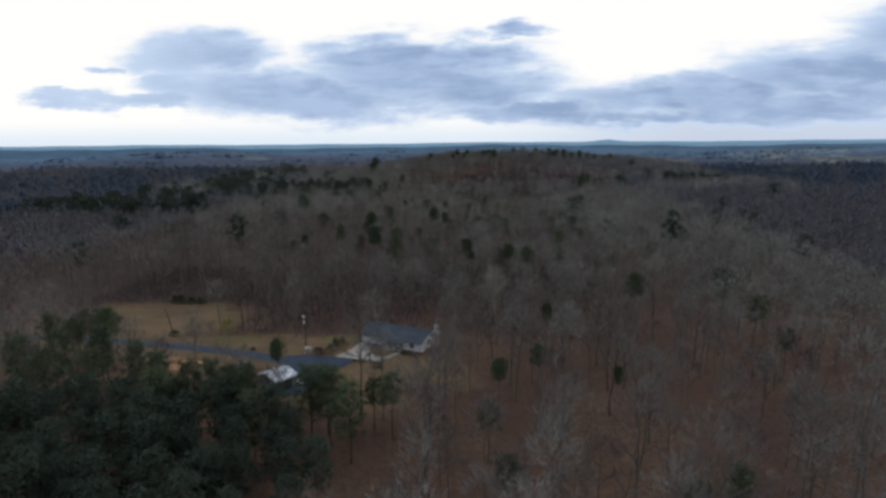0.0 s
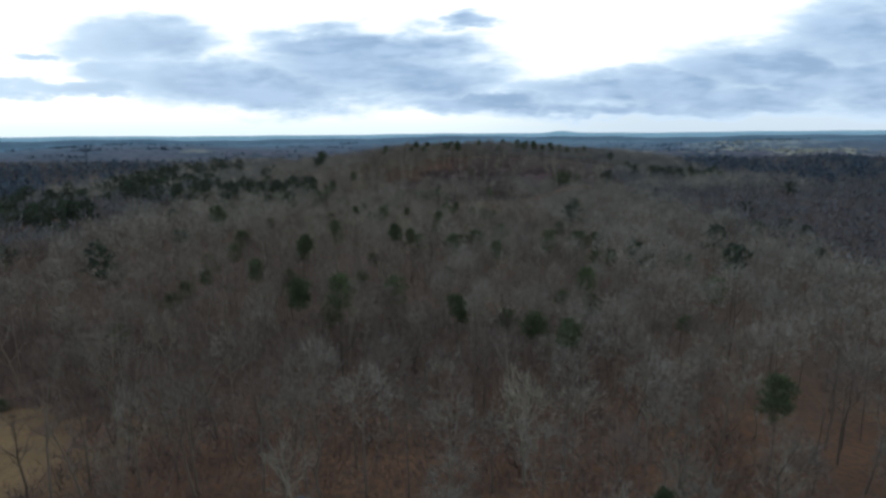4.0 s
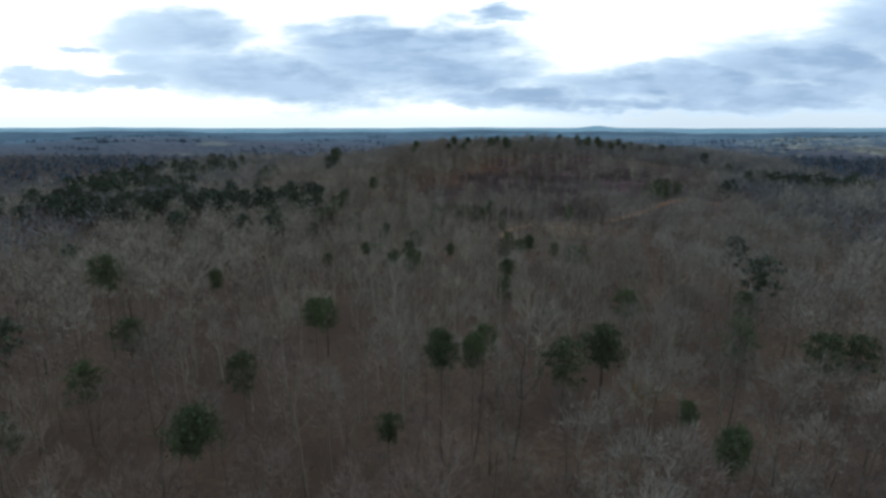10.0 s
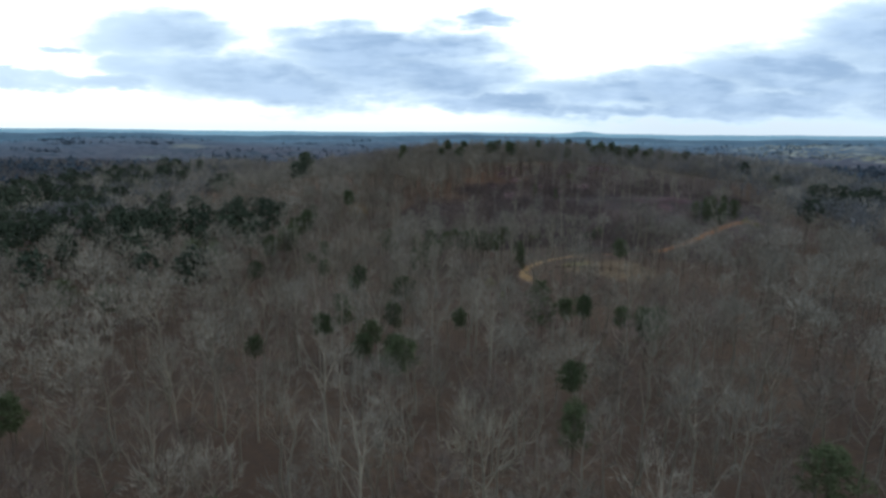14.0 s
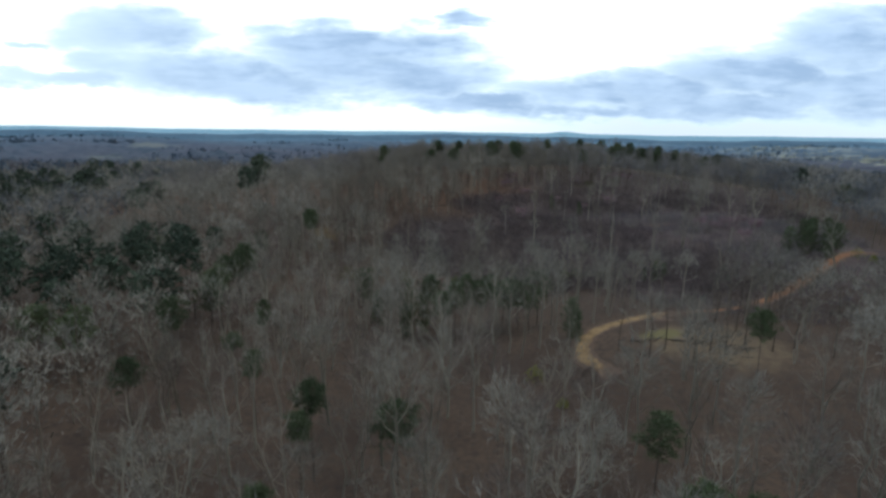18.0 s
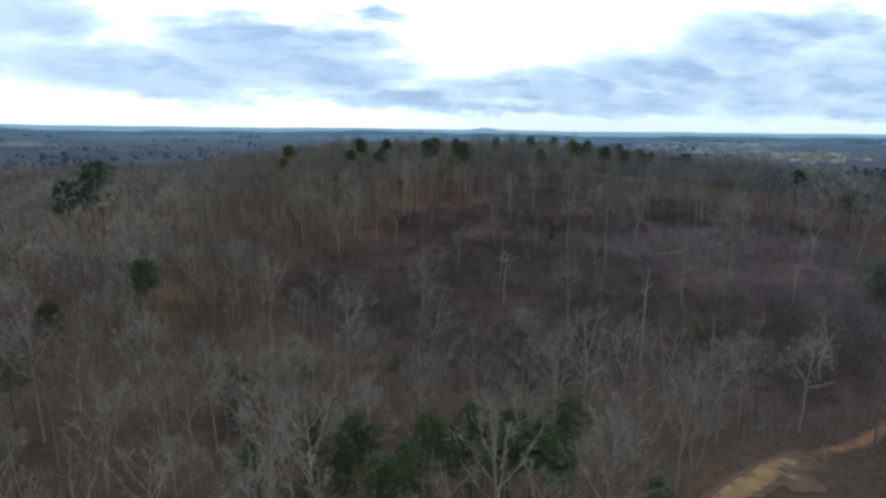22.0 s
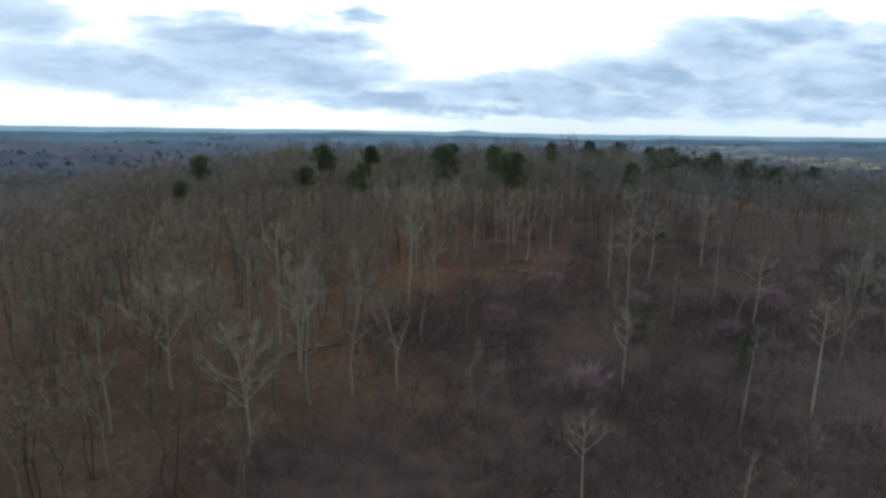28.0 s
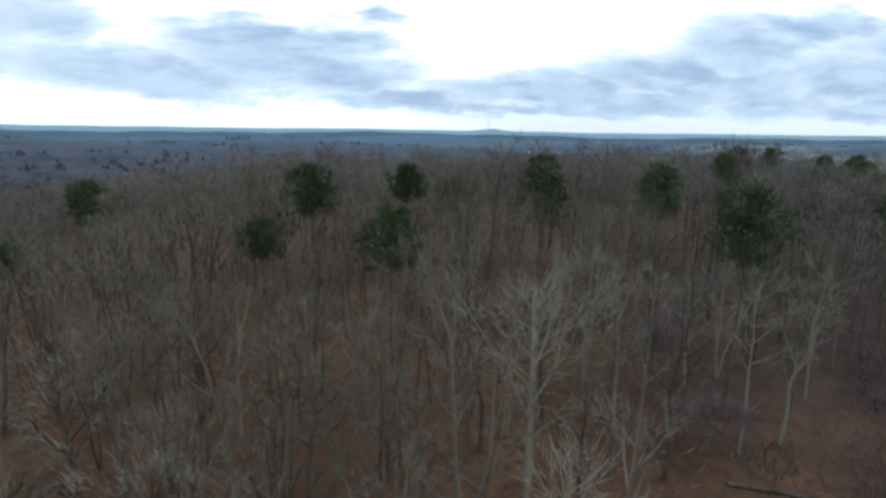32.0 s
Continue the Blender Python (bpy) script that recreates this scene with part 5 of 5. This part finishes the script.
snag = thing("snag", pose(-65.4, -61.7, float(ground_z(-65.4, -61.7)) - 0.1), "leaning dead tree trunk on the lawn", "dead tree")
part("trunk", rod([(0, 0, -0.3), (-0.8, 0.1, 3.6), (-1.7, 0.2, 7.2)], (0.19, 0.15, 0.06), 7), CREOSOTE, snag)
part("stub", rod([(-1.0, 0.1, 4.4), (-0.4, 0.0, 5.4)], (0.06, 0.02), 5), CREOSOTE, snag)


def heap(name, x, y, rx, ry, high, mat, label, category):
    n = 26
    g = np.linspace(-1.15, 1.15, n)
    X, Y = np.meshgrid(g, g)
    lobe = np.arctan2(Y, X)
    r = np.hypot(X, Y) * (1 + 0.22 * np.sin(3 * lobe + x) + 0.14 * np.sin(5 * lobe + y) + 0.08 * np.sin(9 * lobe))
    h = high * np.clip(1 - r, 0, 1) ** 0.8 * (0.6 + 0.5 * np.sin(X * 5 + 1) * np.sin(Y * 4.3)) + rng.normal(0, 0.03, X.shape) - 0.12 * (r > 0.95)
    wx, wy = x + X * rx, y + Y * ry
    v = np.stack([wx.ravel(), wy.ravel(), (ground_z(wx, wy) + h).ravel()], 1)
    q = (np.arange(n - 1)[:, None] * n + np.arange(n - 1)).ravel()
    return tagged(new(name, from_arrays(name, v, np.stack([q, q + 1, q + 1 + n, q + n], 1), [mat])), label, category)


CLAY_HEAP = material("orange_clay", speckled((0.30, 0.13, 0.055), (0.56, 0.32, 0.17), 0.7, 0.2), 0.95, 0, 0.7, 3)
heap("dirt_mound", -46.5, -88.4, 4.2, 2.9, 0.9, CLAY_HEAP, "low mound of orange clay on the grass", "mound")
heap("dirt_mound", -51.6, -91.0, 1.8, 1.2, 0.35, CLAY_HEAP, "small spill of orange clay on the grass", "mound")


def log(x, y, length, turn, r, label, lift=0.0, mat=LOG):
    d = Vector((math.cos(radians(turn)), math.sin(radians(turn)), 0)) * length / 2
    a, b = drape(x - d.x, y - d.y, r * 0.7), drape(x + d.x, y + d.y, r * 0.5 + lift)
    mid = (a + b) / 2 + Vector((0, 0, 0.1))
    t = thing("fallen_log", Matrix.Translation(mid), label, "log", "fallen trunks")
    part("trunk", rod([a - mid, Vector((0.1, 0.1, 0)), b - mid], (r, r * 0.85, r * 0.5), 7), mat, t)
    part("branch", rod([(b - mid) * 0.5, (b - mid) * 0.6 + Vector((0.5, -0.7, 0.8))], (r * 0.4, r * 0.15), 5), mat, t)


for x, y, l, a in ((-36.5, -64.5, 5, 20), (-38.5, -63.6, 4, -15), (-35, -65.5, 4, 60), (22, 398, 9, 8), (-8, 400, 11, 12), (16, 393, 8, 60), (33, 425, 8, -20), (-20, 405, 8, 30), (2, 420, 9, -35), (30, 300, 7, 15), (55, 330, 8, -30)):
    log(x, y, l, a, rng.uniform(0.16, 0.28), "weathered fallen trunk lying on the ground")

for k in range(11):
    log(33 + 2.2 * k + rng.uniform(-0.5, 0.5), 243.5 - 0.55 * k + rng.uniform(-0.8, 0.8), rng.uniform(2.0, 4.0), rng.uniform(-45, 35), rng.uniform(0.10, 0.2), "dark rotten branch in the brush line of the clearing", 0.0, CREOSOTE)

# ---- pale trunks, thick-crowned trees and blossom along the flight ----
sycamores = [bare_tree(rng, rng.uniform(19, 24), rng.uniform(2.0, 3.6), 10, 3, 200, 0.05, 6, rng.uniform(0.5, 0.66), 0.0095) for _ in range(4)]
for i, (x, y, s) in enumerate(PALE_TREES):
    little_tree("pale_tree", x, y, sycamores[i % 4], PALE, "tall tree with a pale straight trunk and bare limbs", s, PALE, group="pale-barked trees")
tall_snag = bare_tree(rng, 25, 1.2, 6, 1, 40, 0.05, 6, 0.72, 0.009)
for x, y, s in SNAGS:
    little_tree("dead_tree", x, y, tall_snag, PALE, "tall dead tree, a bleached bare pole with broken limbs", s, PALE, group="standing dead trees")
slim = bare_tree(rng, 14, 2.0, 6, 1, 110, 0.05, 5, 0.5, 0.009)
for x, y in ((37, 238), (46, 236.6), (48.5, 235.6), (55, 240), (60, 238), (63, 244), (41, 233.5), (33, 236), (57, 247), (28, 240), (66, 240)):
    little_tree("slim_tree", x, y, slim, RED_TWIG, "slim dark-trunked tree standing alone in the clearing", rng.uniform(0.85, 1.15), CREOSOTE, group="trees of the clearing")
for i, (x, y) in enumerate(((60, 257), (66, 260), (71, 263), (63, 253), (56, 254.5), (76, 266), (69, 256), (81, 269), (86, 273), (58, 259.5), (63.5, 262), (68, 264), (72.5, 266.5), (78, 262), (84, 266), (91, 276), (74, 258), (96, 279))):
    little_tree("bare_tree", x, y, near_kinds[i % 6], (TWIG, RED_TWIG)[i % 2], "leafless grey-brown tree beside the clay track", rng.uniform(0.6, 0.8), group="leafless trees of the wood")
spreading = [bare_tree(rng, rng.uniform(17, 20), 5.8, 12, 5, 1050, 0.055, 6, 0.28, 0.013, 1, 0.35) for _ in range(2)] + [bare_tree(rng, 18, 3.6, 7, 4, 1000, 0.055, 6, 0.36, 0.013, 3, 0.3)]
for i, (x, y, s) in enumerate(BROAD_TREES):
    little_tree("spreading_tree", x, y, spreading[i % 3], PALE if i % 2 else PALE_TWIG, "broad bare tree with pale spreading limbs", s, PALE, group="broad bare trees")
redbud = [bare_tree(rng, 4.6, 2.2, 8, 2, 330, 0.11, 4, 0.25, 0.012, 1, 0.6) for _ in range(2)]
for i, (x, y) in enumerate(((36.6, 449), (33, 446), (99, 457), (93, 452), (106, 460), (52, 407), (36.6, 413.6), (28.3, 431.5), (30.5, 430.2), (30, 382), (62, 394), (77, 402), (106.5, 338), (98, 328), (107, 329), (102, 333.5), (96, 315), (111, 334), (94, 331), (102, 341), (117, 343), (90, 336), (22, 404), (69, 444))):
    little_tree("redbud_tree", x, y, redbud[i % 2], BLOSSOM, "small redbud tree in dusty pink blossom", rng.uniform(0.7, 1.1), group="blossoming redbuds")
cedar = [pine_tree(rng, 10, 2.5, 56, 26, 0.42, 5, 0.08) for _ in range(2)]
for i, (x, y, s) in enumerate(((108, 301, 1.05), (111.5, 303.5, 1.2), (114, 299, 1.05), (117, 304.5, 1.2), (105, 305, 0.9), (113.5, 308, 1.1), (123, 308, 1.0), (110, 306, 1.1), (126, 311, 0.9), (20.5, 246.5, 0.8), (-26, 272, 1.0), (-14, 266, 1.1), (-18, 262, 0.9), (58, 296, 0.55), (61.5, 298, 0.5), (55, 297, 0.45), (37, 312, 0.3), (-33, 295, 1.0), (-30.5, 291, 1.1), (-18, 276, 1.2), (47, 397, 0.7), (57, 384, 0.7), (22, 287, 0.5), (20, 250, 1.0))):
    little_tree("cedar_tree", x, y, cedar[i % 2], NEEDLES, "low dark green cedar among bare brush", s, PINE_BARK, group="low evergreens")
for x, y, s in ((8.7, 232.8, 3.4), (127, 303, 4.4), (126, 328, 3.6), (130, 300, 3.0), (12, 222, 2.0)):
    leafy("shrub", x, y, s * 1.3, s, s * 0.9, FRESH, "yellow-green leafing shrub among bare trees", 160, 0.35)

MOSSY = material("olive_green_leaves", tree_tone((0.050, 0.062, 0.022), (0.13, 0.14, 0.05)), 0.85)
for x, y, s in ((-39.9, 310.9, 6.0), (-37, 313, 4.0), (-22.1, 309.9, 6.0), (-20, 312, 4.0), (32.8, 307.4, 3.6), (36, 309, 2.8), (62.4, 305, 3.6), (-3.4, 312.4, 2.6), (76, 441, 3.2), (79, 443, 2.6)):
    leafy("shrub", x, y, s * 1.3, s * 1.2, s, MOSSY, "olive-green evergreen shrub under bare trees", 240, 0.42)
OCHRE = material("ochre_budding_twigs", tree_tone((0.15, 0.105, 0.055), (0.28, 0.205, 0.115)), 0.9)
little_tree("budding_tree", 34.5, 76.0, bare_tree(rng, 9, 2.4, 7, 2, 420, 0.12, 5, 0.3, 0.010, 1, 0.7), OCHRE, "small tree with ochre-yellow buds among bare crowns")
little_tree("budding_tree", -48.6, 322.7, bare_tree(rng, 16, 4.0, 9, 2, 700, 0.10, 5, 0.42, 0.010, 1, 0.8), OCHRE, "tree with a rounded crown of ochre-yellow buds")

# ---- far houses ----
for i in range(12):
    x, y = (398 + i * 10.5 + rng.uniform(-3, 3), 1645 + rng.uniform(-25, 25)) if i < 9 else (-365 + 14 * i, 868 + 16 * (i % 2))
    far_house = thing("far_house", pose(x, y, float(ground_z(x, y)) + (8 if i < 9 else 0), 0, 0, rng.uniform(-30, 30)), "far pale house in a distant settlement", "house", "houses of the far settlement")
    part("wall", prism([(-4, -8), (4, -8), (4, 7.5), (0, 10), (-4, 7.5)], -5, 5, "x"), SIDING, far_house)
    bm = prism([(-4.6, 7.2), (0, 10.1), (0, 10.5), (-4.6, 7.6)], -5.4, 5.4, "x")
    prism([(4.6, 7.2), (0, 10.1), (0, 10.5), (4.6, 7.6)], -5.4, 5.4, "x", bm)
    part("roof", bm, METAL_ROOF, far_house)
